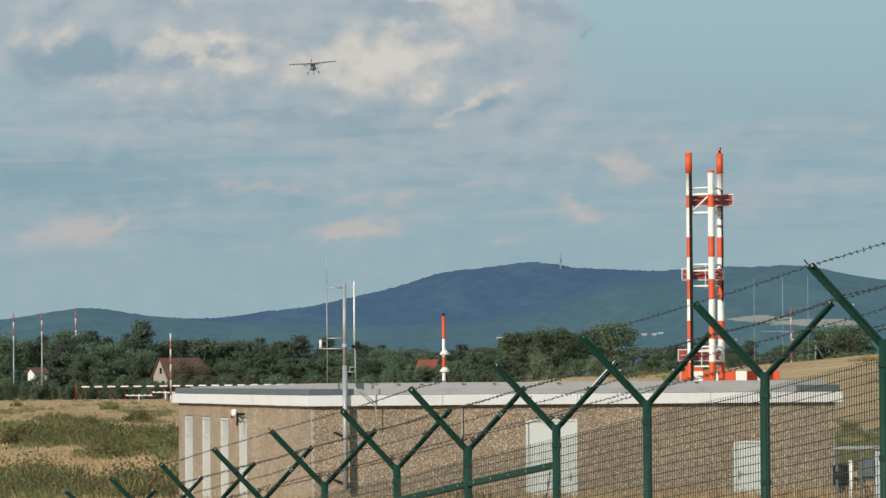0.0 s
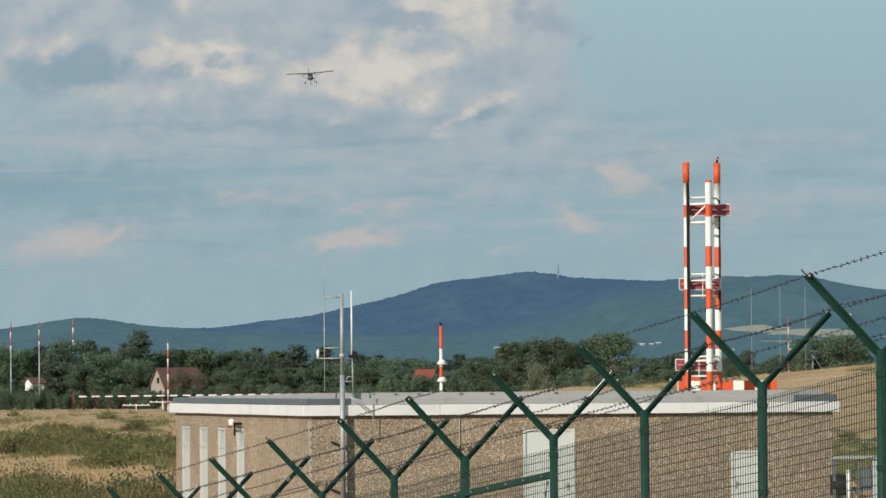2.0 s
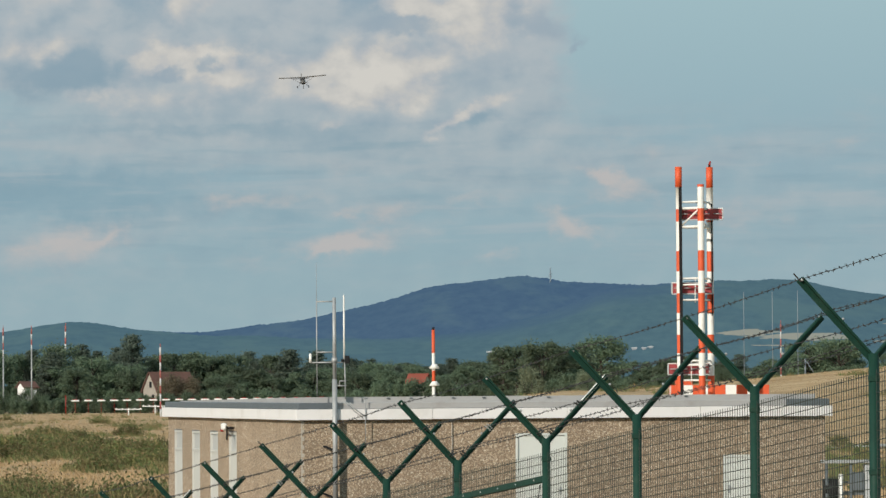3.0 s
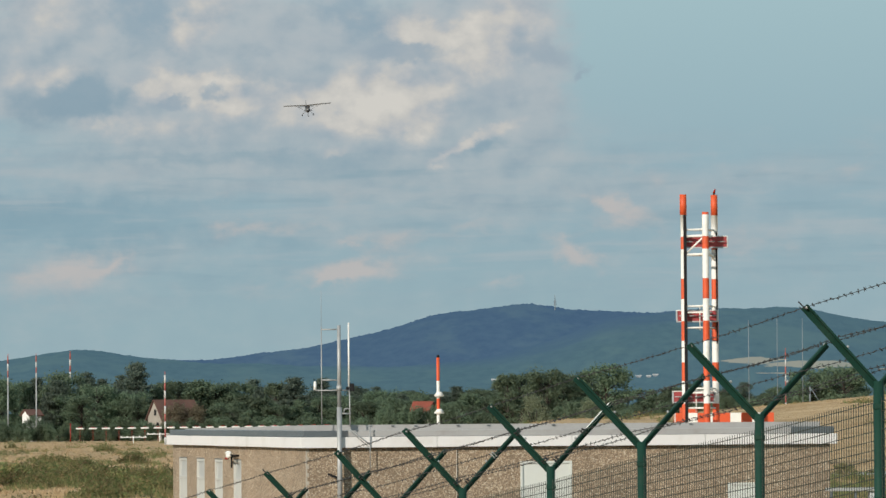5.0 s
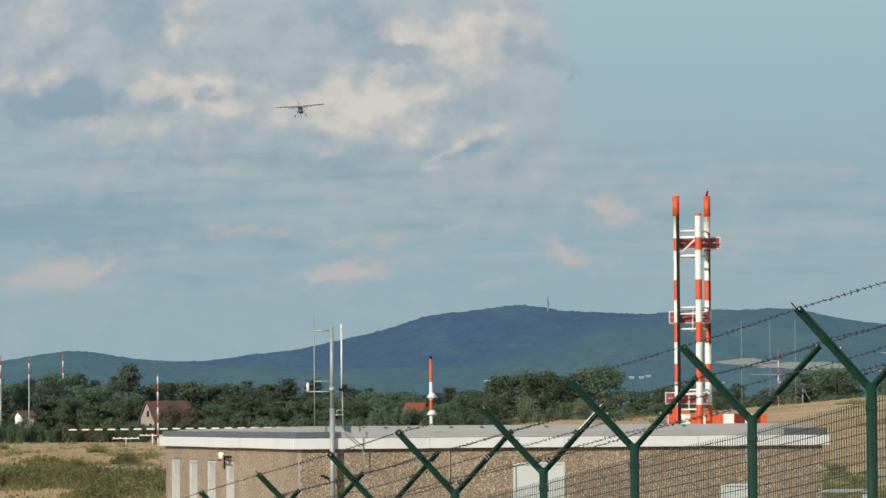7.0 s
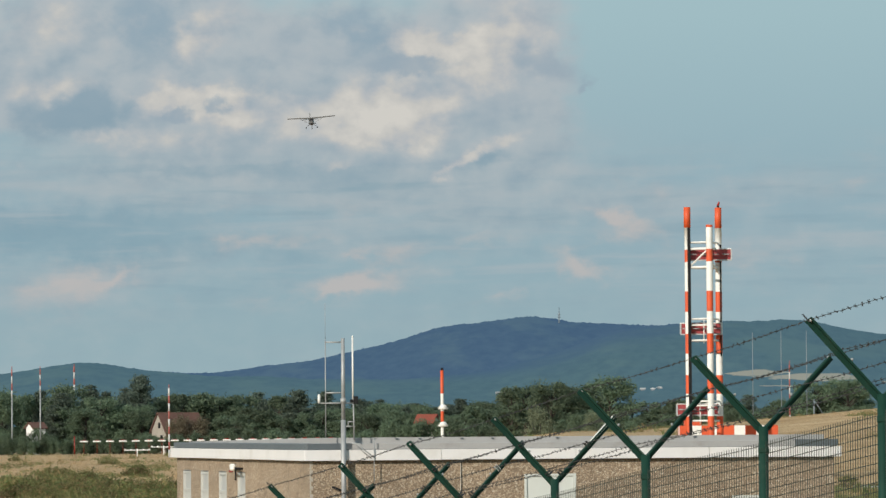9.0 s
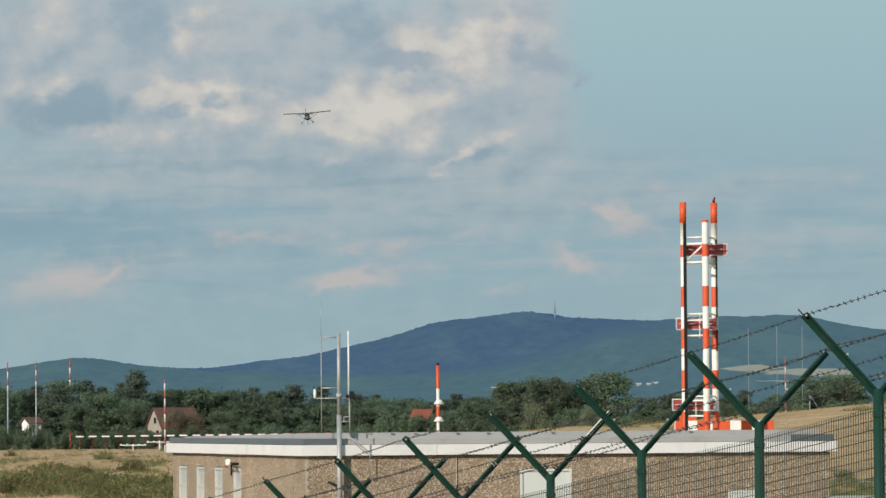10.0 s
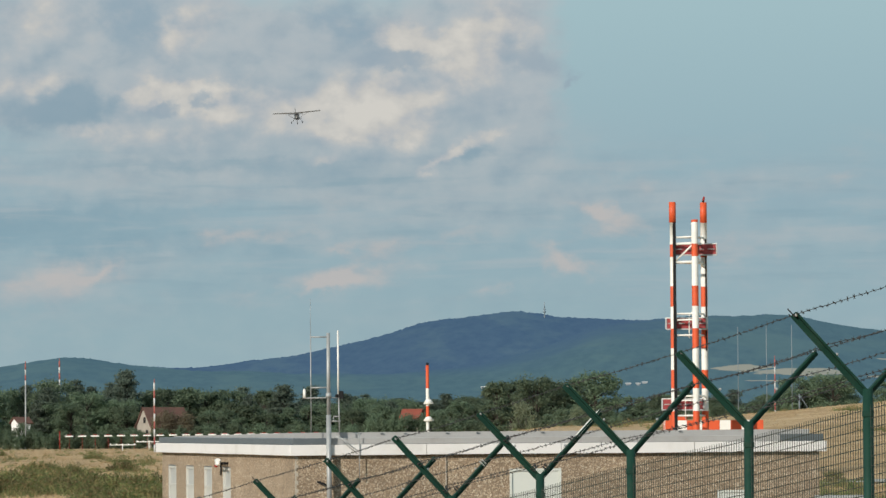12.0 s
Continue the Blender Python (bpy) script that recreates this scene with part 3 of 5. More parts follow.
# the far ridge's dark blue holds cloud shadow and haze in its colours
M_HILL_FAR = hill_material("hazy_far_forest", (0.024, 0.034, 0.028), (0.046, 0.095, 0.180), 0.97, ())
M_HILL_NEAR = hill_material("hazy_middle_forest", (0.028, 0.042, 0.032), (0.056, 0.114, 0.160), 0.97,
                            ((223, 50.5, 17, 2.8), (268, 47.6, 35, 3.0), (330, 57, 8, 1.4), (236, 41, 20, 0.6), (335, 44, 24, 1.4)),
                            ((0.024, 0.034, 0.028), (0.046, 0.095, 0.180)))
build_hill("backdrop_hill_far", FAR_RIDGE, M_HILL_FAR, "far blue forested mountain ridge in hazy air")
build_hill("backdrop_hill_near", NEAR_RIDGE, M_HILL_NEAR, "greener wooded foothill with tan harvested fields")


# ---- service building ----
def wall_mesh(length, height, thick, holes):
    """A wall along x with its outer face at y = 0, in one piece with its openings; holes: x0, x1, z0, z1."""
    bm = B()
    xs = sorted({0.0, length, *[h[0] for h in holes], *[h[1] for h in holes]})
    zs = sorted({-0.4, height, *[h[2] for h in holes], *[h[3] for h in holes]})
    made = {}

    def vert(i, j, y):
        if (i, j, y) not in made:
            made[i, j, y] = bm.verts.new((xs[i], y, zs[j]))
        return made[i, j, y]

    def solid(i, j):
        if not (0 <= i < len(xs) - 1 and 0 <= j < len(zs) - 1):
            return False
        cx, cz = (xs[i] + xs[i + 1]) / 2, (zs[j] + zs[j + 1]) / 2
        return not any(h[0] < cx < h[1] and h[2] < cz < h[3] for h in holes)

    for i in range(len(xs) - 1):
        for j in range(len(zs) - 1):
            if not solid(i, j):
                continue
            for y in (0.0, thick):
                bm.faces.new([vert(i, j, y), vert(i + 1, j, y), vert(i + 1, j + 1, y), vert(i, j + 1, y)])
            for di, dj, a, b in ((-1, 0, (i, j), (i, j + 1)), (1, 0, (i + 1, j), (i + 1, j + 1)), (0, -1, (i, j), (i + 1, j)), (0, 1, (i, j + 1), (i + 1, j + 1))):
                if not solid(i + di, j + dj):
                    bm.faces.new([vert(*a, 0.0), vert(*b, 0.0), vert(*b, thick), vert(*a, thick)])
    return bm


def service_building():
    W, D, H = 13.82, 19.68, 2.875
    home = thing("service_building", pose(-3.356, 128.0, 0, 0.2, 0, 12.8), "flat-roofed airfield equipment building of exposed-aggregate concrete with white fascia", "building")
    doors = ((5.57, 6.93, 0.0, 2.5), (11.06, 11.92, 0.0, 1.9))
    windows = tuple((D - b, D - a, 0.12, 2.5) for a, b in ((17.35, 18.67), (14.51, 15.79), (11.69, 12.91), (8.89, 10.07)))
    part("wall", wall_mesh(W, H, 0.3, doors), M_PEBBLE, home, "exposed-aggregate pebble wall")
    left = part("wall", wall_mesh(D - 0.3, H, 0.3, windows), M_PEBBLE, home)
    left.matrix_basis = pose(0, D, 0, 0, 0, -90)
    right = part("wall", wall_mesh(D - 0.3, H, 0.3, ()), M_PEBBLE, home)
    right.matrix_basis = pose(W, 0.3, 0, 0, 0, 90)
    back = part("wall", wall_mesh(W - 0.6, H, 0.3, ()), M_PEBBLE, home)
    back.matrix_basis = pose(W - 0.3, D, 0, 0, 0, 180)
    teeth = B()
    for k in range(28):         # toothed edge where the two wall castings meet
        box(teeth, -0.004, 0.03 + 0.045 * (k % 2), -0.004, 0.02, k * 0.102, k * 0.102 + 0.098)
    part("corner_joint", teeth, M_PALE, home, "pale toothed mortar corner joint")
    # fascia boards: short lengths with open joints
    o, z0, z1 = 0.16, H, 3.147
    x = -o
    for k, length in enumerate((3.53, 3.53, 3.53, 3.55)):
        part("fascia_board", box(B(), x + 0.006, x + length - 0.006, -o, -o + 0.05, z0 + 0.004 * (k % 2), z1, 0.006), M_FASCIA, home)
        x += length
    y = -o + 0.05
    for k in range(5):
        part("fascia_board", box(B(), -o, -o + 0.05, y + 0.006, y + 3.965, z0 + 0.004 * (k % 2), z1, 0.006), M_FASCIA, home)
        part("fascia_board", box(B(), W + o - 0.05, W + o, y + 0.006, y + 3.965, z0, z1, 0.006), M_FASCIA, home)
        y += 3.975
    part("fascia_board", box(B(), -o, W + o, D + o, D + o + 0.05, z0, z1, 0.006), M_FASCIA, home)
    part("soffit", box(B(), -o + 0.05, W + o - 0.05, -o + 0.05, D + o, z0 + 0.03, z0 + 0.08), M_COPING, home, "dark recessed soffit")
    # sheet-metal edge above the fascia
    c0, c1 = z1, 3.311
    part("coping", box(B(), -0.08, 0.9, -0.08, 0.25, c0, c1, 0.012), M_COPING, home, "dark grey metal coping")
    part("coping", box(B(), 0.9, 12.75, -0.08, 0.25, c0, c1, 0.012), M_ROOF, home, "pale grey metal coping")
    part("coping", box(B(), 12.75, W + 0.08, -0.08, 0.25, c0, c1 + 0.02, 0.012), M_COPING, home, "dark grey metal coping")
    part("coping", box(B(), -0.08, 0.25, 0.25, D + 0.1, c0, c1, 0.012), M_COPING, home, "dark grey metal coping")
    part("coping", box(B(), W - 0.25, W + 0.08, 0.25, D + 0.1, c0, c1, 0.012), M_COPING, home, "dark grey metal coping")
    bm = box(B(), 0.3, W - 0.2, 0.2, D - 0.3, z1 - 0.05, 3.455)
    for v in bm.verts:          # the roof falls gently to the back
        if v.co.z > 3.4 and v.co.y > 1:
            v.co.z = 3.335
    part("roof", bm, M_ROOF, home, "pale grey flat roof with a gentle fall")
    for x in (2.25, 2.85, 3.95, 4.75, 6.45, 8.3, 10.1):
        part("roof_clip", box(B(), x, x + 0.08, 0.16, 0.21, 3.40, 3.432, 0.004), M_COPING, home, "small dark roof clip")
    # doors
    for k, (x0, x1, z0, z1) in enumerate(doors):
        bm = B()
        box(bm, x0 + 0.002, x0 + 0.06, -0.015, 0.12, z0, z1 - 0.002)
        box(bm, x1 - 0.06, x1 - 0.002, -0.015, 0.12, z0, z1 - 0.002)
        box(bm, x0 + 0.06, x1 - 0.06, -0.015, 0.12, z1 - 0.06, z1 - 0.002)
        door = part("door", box(B(), x0 + 0.062, x1 - 0.062, 0.02, 0.075, z0 + 0.01, z1 - 0.063, 0.005), M_DOOR, home, "closed white steel door")
        part("door_frame", bm, M_DOOR, door)
        hx = x1 - 0.18 if k == 0 else x0 + 0.16
        bm = B()
        box(bm, hx - 0.03, hx + 0.03, 0.005, 0.02, 0.92, 1.12)
        tube(bm, (hx, 0.01, 1.06), (hx, -0.05, 1.06), 0.011)
        tube(bm, (hx, -0.05, 1.06), (hx + (-0.12 if k == 0 else 0.12), -0.05, 1.06), 0.011)
        part("door_handle", bm, M_ZINC, door, "dull steel lever door handle")
    # tall narrow windows in the side wall
    for a, b, z0, z1 in windows:
        y0, y1 = D - b, D - a
        bm = B()
        for p, q in ((y0, y0 + 0.09), (y1 - 0.09, y1)):
            box(bm, 0.004, 0.12, p + 0.002, q - 0.002, z0, z1)
        box(bm, 0.004, 0.12, y0 + 0.09, y1 - 0.09, z1 - 0.07, z1 - 0.002)
        box(bm, 0.004, 0.12, y0 + 0.09, y1 - 0.09, 1.92, 1.99)
        box(bm, 0.004, 0.12, y0 + 0.09, y1 - 0.09, z0, z0 + 0.07)
        win = part("window", bm, M_SASH, home, "tall narrow white-framed window with panelled lower half")
        part("pane", box(B(), 0.05, 0.07, y0 + 0.09, y1 - 0.09, 1.99, z1 - 0.07), M_GLASS, win, "grey glass pane")
        part("panel", box(B(), 0.03, 0.07, y0 + 0.09, y1 - 0.09, z0 + 0.07, 1.92), M_SASH, win, "dull white lower panel")
        part("lintel", box(B(), -0.012, -0.0005, y0 + 0.05, y1 - 0.1, z1 + 0.003, z1 + 0.026), M_COPING, win)
    # floodlight with a red lamp on the side wall
    bm = B()
    tube(bm, (0.05, 9.25, 2.62), (-0.22, 9.25, 2.62), 0.03)
    tube(bm, (-0.20, 9.25, 2.30), (-0.20, 9.25, 2.66), 0.025)
    lamp = part("wall_lamp", bm, M_DARK, home, "dark bracket with white lamp housing and red lens")
    bm = ball(B(), (-0.20, 9.7, 2.69), 0.075, 0.34, 0.065)
    ball(bm, (-0.28, 9.3, 2.62), 0.07, 0.20, 0.07)
    part("lamp_housing", bm, M_WHITE, lamp)
    part("lamp_lens", ball(B(), (-0.22, 9.85, 2.55), 0.055, 0.18, 0.045), M_LENS, lamp, "red lamp lens")
    # lightning conductor on the front
    bm = B()
    tube(bm, (1.62, -0.19, 3.40), (1.62, -0.19, 2.30), 0.012)
    tube(bm, (1.1, -0.18, 3.34), (1.62, -0.19, 2.95), 0.014)
    tube(bm, (1.0, -0.18, 3.38), (1.55, -0.19, 2.92), 0.010)
    tube(bm, (1.55, -0.16, 3.42), (1.70, -0.10, 3.42), 0.015)
    part("conductor", bm, M_ZINC, home, "thin grey lightning conductor with stays")
    bm = B()
    tube(bm, (3.9, -0.03, 2.8), (3.9, -0.03, 0.6), 0.012)
    part("conductor", bm, M_PALE, home)
    return home


service_building()


def antenna_pole():
    """Steel pipe bracketed to the wall, with whip aerials on arms."""
    home = thing("antenna_pole", pose(-2.50, 127.96, 0), "grey steel antenna pole with whip aerials bracketed to the wall", "antenna")
    bm = B()
    tube(bm, (0, 0, 0.75), (0, 0, 3.9), 0.066, 12)
    tube(bm, (0, 0, 3.9), (0, 0, 5.97), 0.052, 12, 0.045)
    tube(bm, (0, 0, 4.33), (0, 0, 4.45), 0.075, 12)
    part("pole", bm, M_ZINC, home)
    for z in (0.95, 2.15):
        bm = B()
        bar(bm, (-0.22, 0.02, z + 0.04), (0.02, 0.02, z - 0.05), 0.03, 0.05)
        bar(bm, (0.0, 0.0, z), (0.0, 0.215, z), 0.05, 0.05)
        bar(bm, (-0.30, 0.10, z + 0.06), (-0.2, 0.02, z + 0.04), 0.03, 0.05)
        part("bracket", bm, M_DARK, home, "dark wall bracket")
    for x0, x1, z, r in ((-0.44, 0, 5.87, 0.018), (-0.45, 0, 4.59, 0.018), (-0.62, 0.32, 4.33, 0.016), (0, 0.30, 3.74, 0.016)):
        part("arm", tube(B(), (x0, 0, z), (x1, 0, z), r), M_ZINC, home)
    bm = B()
    tube(bm, (0.12, 0, 3.74), (0.12, 0, 3.86), 0.012)
    tube(bm, (0.12, 0, 3.86), (0.30, 0, 3.86), 0.014)
    part("arm", bm, M_ZINC, home)
    whip = part("whip_aerial", tube(B(), (-0.445, 0, 3.47), (-0.445, 0, 5.95), 0.013), M_ZINC, home, "thin wire aerial")
    part("whip_tip", tube(B(), (-0.445, 0, 5.95), (-0.445, 0, 6.85), 0.005, 6), M_ZINC, whip)
    bm = B()
    tube(bm, (0.245, 0, 4.42), (0.245, 0, 5.98), 0.023, 10)
    ball(bm, (0.245, 0, 6.0), 0.022, 0.022, 0.04)
    rod = part("fibreglass_aerial", bm, M_WHITE, home, "white fibreglass rod aerial")
    part("support_rod", tube(B(), (0.27, 0, 3.40), (0.255, 0, 4.42), 0.017), M_ZINC, rod)
    bm = B()
    box(bm, 0.26, 0.38, -0.06, 0.06, 4.30, 4.50, 0.01)
    box(bm, 0.17, 0.25, -0.04, 0.04, 4.34, 4.42, 0.01)
    part("junction_box", bm, M_DARK, home, "dark junction box")
    bm = B()
    tube(bm, (-0.61, 0, 4.33), (-0.61, 0, 4.52), 0.036, 10)
    ball(bm, (-0.61, 0, 4.52), 0.036, 0.036, 0.045)
    part("sensor", bm, M_WHITE, home, "white weather sensor")


antenna_pole()


# ---- glide path mast ----
def banded_pole(bm, x, y, z_top, r, bands, first_red, top_r=None):
    """A pole painted in orange and white rings; bands: heights of the colour changes, top down."""
    cuts = [z_top] + [b for b in bands if b < z_top] + [0.0]
    rings, seg = [], 14
    for k, z in enumerate(cuts):
        rads = [top_r or r, r] if k == 1 and top_r else [top_r or r] if k == 0 else [r]
        for rad in rads:
            rings.append((k, [bm.verts.new((x + math.cos(i * math.tau / seg) * rad, y + math.sin(i * math.tau / seg) * rad, z)) for i in range(seg)]))
    for (k, a), (_, b) in zip(rings, rings[1:]):
        for i in range(seg):
            f = bm.faces.new((a[i], a[(i + 1) % seg], b[(i + 1) % seg], b[i]))
            f.material_index, f.smooth = (k + (0 if first_red else 1)) % 2, True
    bm.faces.new(rings[0][1])
    bm.faces.new(rings[-1][1])
    return bm


def glide_mast():
    zg = ground_z(14.5, 280)
    home = thing("glide_path_mast", pose(14.5, 280, zg), "tall three-legged orange and white banded antenna mast", "antenna mast")
    bands = [z - zg for z in (15.11, 13.89, 13.2, 11.575, 10.45, 9.23, 8.136, 6.95, 5.92, 4.67, 3.5, 2.3)]
    legs = ((-0.87, 0.0, 16.24, True), (0.30, -1.0, 15.22, True), (0.90, 1.0, 16.25, True))
    for k, (x, y, zt, red) in enumerate(legs):
        b = bands if k != 1 else [15.08 - zg] + bands[1:]
        part("mast_leg", banded_pole(B(), x, y, zt - zg, 0.155 if k == 0 else 0.185, b, red, 0.19 if k != 1 else None), (M_RED, M_WHITE), home)
    # cable duct along the slim leg
    part("cable_duct", bar(B(), (-0.78, -0.20, 0.3), (-0.79, -0.20, 15.1 - zg), 0.13, 0.17), M_DARK, home, "black cable duct")
    part("cable_duct", bar(B(), (1.00, 0.82, 8 - zg), (1.00, 0.82, 14.2 - zg), 0.08, 0.1), M_DARK, home)
    pts = [Vector((x, y, 0)) for x, y, _, _ in legs]
    for z in (14.28, 13.92, 12.90, 10.05, 9.70, 8.86, 5.50, 5.26, 4.42):
        r = 0.075 if z in (13.92, 12.90) else 0.05
        for a, b in ((0, 1), (1, 2), (2, 0)):
            part("cross_brace", tube(B(), pts[a] + Vector((0, 0, z - zg)), pts[b] + Vector((0, 0, z - zg)), r, 8), M_WHITE, home)
    part("cross_brace", tube(B(), (-0.75, -0.1, 12.95 - zg), (0.25, -1.0, 13.9 - zg), 0.05), M_WHITE, home)
    part("cross_brace", tube(B(), (0.35, -0.9, 13.3 - zg), (0.9, 0.9, 12.6 - zg), 0.05), M_WHITE, home)
    # antenna panels at three heights: a reflector with dipoles inside a red border
    for x0, x1, z in ((-0.85, 1.55, 13.70), (-1.25, 0.95, 9.60), (-1.50, 0.75, 5.13)):
        z -= zg
        panel = part("antenna_panel", box(B(), x0, x1, 0.15, 0.27, z - 0.36, z + 0.20, 0.01), M_PANEL, home, "dark red antenna panel")
        part("panel_rim", box(B(), x0 - 0.04, x1 + 0.04, 0.12, 0.30, z + 0.20, z + 0.25, 0.01), M_WHITE, panel, "white panel rim")
        part("panel_rim", box(B(), x0 - 0.04, x1 + 0.04, 0.12, 0.30, z - 0.43, z - 0.36, 0.01), M_GREY, panel, "grey panel rim")
        part("panel_rim", box(B(), x0 - 0.06, x0 + 0.02, 0.10, 0.32, z - 0.36, z + 0.20, 0.01), M_GREY, panel)
        part("panel_rim", box(B(), x1 - 0.02, x1 + 0.06, 0.10, 0.32, z - 0.36, z + 0.20, 0.01), M_GREY, panel)
        for k in range(4):
            x = x0 + (k + 0.5) * (x1 - x0) / 4
            bm = B()
            tube(bm, (x, 0.15, z - 0.08), (x, -0.05, z - 0.08), 0.02)
            tube(bm, (x - 0.2, -0.05, z - 0.08), (x + 0.2, -0.05, z - 0.08), 0.03)
            part("dipole", bm, M_ZINC, panel)
        part("hanger", tube(B(), (x0 + 1.25, -0.1, z - 0.9), (x0 + 1.25, -0.1, z + 0.5), 0.03), M_WHITE, panel)
    # lamp and lens shapes added on the highest leg in place of a perched bird
    bm = B()
    tube(bm, (0.90, 1.0, 16.25 - zg), (0.90, 1.0, 16.36 - zg), 0.07, 10)
    lamp = part("obstacle_lamp", bm, M_DARK, home, "small dark red shape standing in for a perched bird")
    bm = tube(B(), (0.90, 1.0, 16.36 - zg), (0.94, 1.0, 16.52 - zg), 0.075, 10, 0.055)
    ball(bm, (0.95, 1.0, 16.53 - zg), 0.055, 0.055, 0.06)
    part("lamp_lens", bm, M_LENS, lamp)


glide_mast()


def equipment_shelter():
    """Small cabin painted in upright orange and white stripes."""
    zg = ground_z(16, 286)
    home = thing("equipment_shelter", pose(13.35, 285, zg), "low equipment cabin painted in orange and white stripes", "cabin")
    H = 4.17 - zg
    n, wdt = 9, 0.615
    for k in range(n):
        part("side_panel", box(B(), k * wdt + 0.004, (k + 1) * wdt - 0.004, 0, 0.06, 0, H, 0.008), M_RED if k % 2 == 0 else M_WHITE, home)
        part("side_panel", box(B(), k * wdt + 0.004, (k + 1) * wdt - 0.004, 2.44, 2.5, 0, H, 0.008), M_RED if k % 2 == 0 else M_WHITE, home)
    for k in range(4):
        for x in (0, n * wdt - 0.06):
            part("side_panel", box(B(), x, x + 0.06, 0.064 + k * 0.594, 0.058 + (k + 1) * 0.594, 0, H, 0.008), M_WHITE if k % 2 == 0 else M_RED, home)
    part("roof", box(B(), 0.05, n * wdt - 0.05, 0.05, 2.45, H - 0.05, H - 0.012), M_GREY, home)
    part("roof_hood", box(B(), 0.30, 1.25, 0.4, 1.6, H - 0.011, H + 0.30, 0.02), M_RED, home, "orange roof hood")
    part("floor", box(B(), 0.05, n * wdt - 0.05, 0.07, 2.43, 0.0, 0.1), M_GREY, home)


equipment_shelter()


def monitor_post():
    zg = ground_z(0, 230)
    home = thing("monitor_post", pose(0.0, 230, zg), "orange and white monitor antenna post with two white cones", "antenna")
    bands = [z - zg for z in (5.55, 4.75, 4.05, 3.0, 2.0, 1.0)]
    part("post", banded_pole(B(), 0, 0, 6.6 - zg, 0.074, bands, True), (M_RED, M_WHITE), home)
    part("post_cap", tube(B(), (0, 0, 6.6 - zg), (0, 0, 6.72 - zg), 0.06, 10), M_DARK, home, "dark cap")
    for z in (4.93, 4.15):
        bm = B()
        tube(bm, (0.04, 0, z - zg - 0.06), (0.04, 0, z - zg + 0.12), 0.24, 14, 0.10)
        tube(bm, (0.04, 0, z - zg - 0.10), (0.04, 0, z - zg - 0.06), 0.20, 14, 0.24)
        part("white_cone", bm, M_WHITE, home)


monitor_post()


# ---- localizer row ----
def localizer_element():
    home = thing("localizer_antenna", pose(0, 0, 0), "white log-periodic antenna on an orange post in a row", "antenna", "localizer antennas in a row")
    part("post", tube(B(), (0, 0, -2.4), (0, 0, -0.14), 0.03, 8), M_LENS, home)
    part("radome", box(B(), -0.62, 0.62, -0.5, 0.5, -0.11, 0.11, 0.05), M_WHITE, home)
    part("lamp", box(B(), -0.34, 0.34, -0.3, 0.3, 0.113, 0.22, 0.03), M_LENS, home, "dark red top")
    return home


first = localizer_element()
for k in range(21):
    x = -56.6 + 2.05 * k
    m = pose(x, 800, 3.98 + 0.004 * (x + 56.6))
    if k == 0:
        first.matrix_basis = m
    else:
        copy_thing(first, m)


home = thing("marker_post", pose(-58.1, 800, ground_z(-58.1, 800)), "thin red end post beside the antenna row", "post")
part("shaft", tube(B(), (0, 0, -0.1), (0, 0, 4.7 - ground_z(-58.1, 800)), 0.07, 8), M_LENS, home)
part("post_cap", tube(B(), (0, 0, 4.7 - ground_z(-58.1, 800)), (0, 0, 4.82 - ground_z(-58.1, 800)), 0.10, 8), M_LENS, home)


def banded_mast(x, y, top, base, r, rings, label, first_red=True, grey_below=None):
    home = thing("marker_mast", pose(x, y, base), label, "mast")
    bm, red, z = B(), first_red, top - base
    stepz = (top - (grey_below or base)) / rings
    for _ in range(rings):
        tube(bm, (0, 0, max(0, z - stepz)), (0, 0, z), r, 8, None, 0 if red else 1)
        red, z = not red, z - stepz
    if grey_below:
        tube(bm, (0, 0, 0), (0, 0, grey_below - base), r, 8, None, 2)
    part("shaft", bm, (M_FADED, M_DULLWHITE, M_ZINC), home)
    part("mast_tip", tube(B(), (0, 0, top - base), (0, 0, top - base + 0.5), r * 0.5, 6), M_FADED, home)
    return home


banded_mast(-72.19, 850, 16.2, ground_z(-72, 850), 0.11, 4, "slim mast with orange and white top before the trees", True, 11.5)
banded_mast(-67.44, 850, 16.2, ground_z(-67, 850), 0.11, 4, "slim pale mast with orange rings before the trees", True, 12.5)
banded_mast(-72.62, 1000, 19.0, ground_z(-72, 1000), 0.16, 5, "slim orange and white mast behind the trees", True, 13.0)
banded_mast(-37.75, 700, 11.2, ground_z(-38, 700), 0.12, 9, "orange and white banded pole in the meadow", False)
banded_mast(44.6, 650, 13.0, ground_z(44.6, 650), 0.085, 9, "thin orange and white banded pole on the ridge", True)
for x, y, top in ((36.82, 600, 16.1), (40.2, 600, 16.2), (43.2, 600, 16.3)):
    home = thing("wire_mast", pose(x, y, ground_z(x, y)), "thin pale grey aerial mast on the ridge", "mast", "thin masts on the ridge")
    part("shaft", tube(B(), (0, 0, 0), (0, 0, top - ground_z(x, y)), 0.05, 8, 0.035), M_HAZY, home)
    part("mast_foot", tube(B(), (0, 0, 0), (0, 0, 0.5), 0.14, 8), M_GREY, home)
home = thing("wooden_post", pose(41.1, 560, ground_z(41.1, 560)), "short pale post with a slanting stay", "post")
part("shaft", tube(B(), (0, 0, -0.1), (0, 0, 2.1), 0.08, 8), M_HAZY, home)
part("stay", tube(B(), (0.05, 0, 2.0), (1.3, 0, 0.0), 0.035, 6), M_HAZY, home)
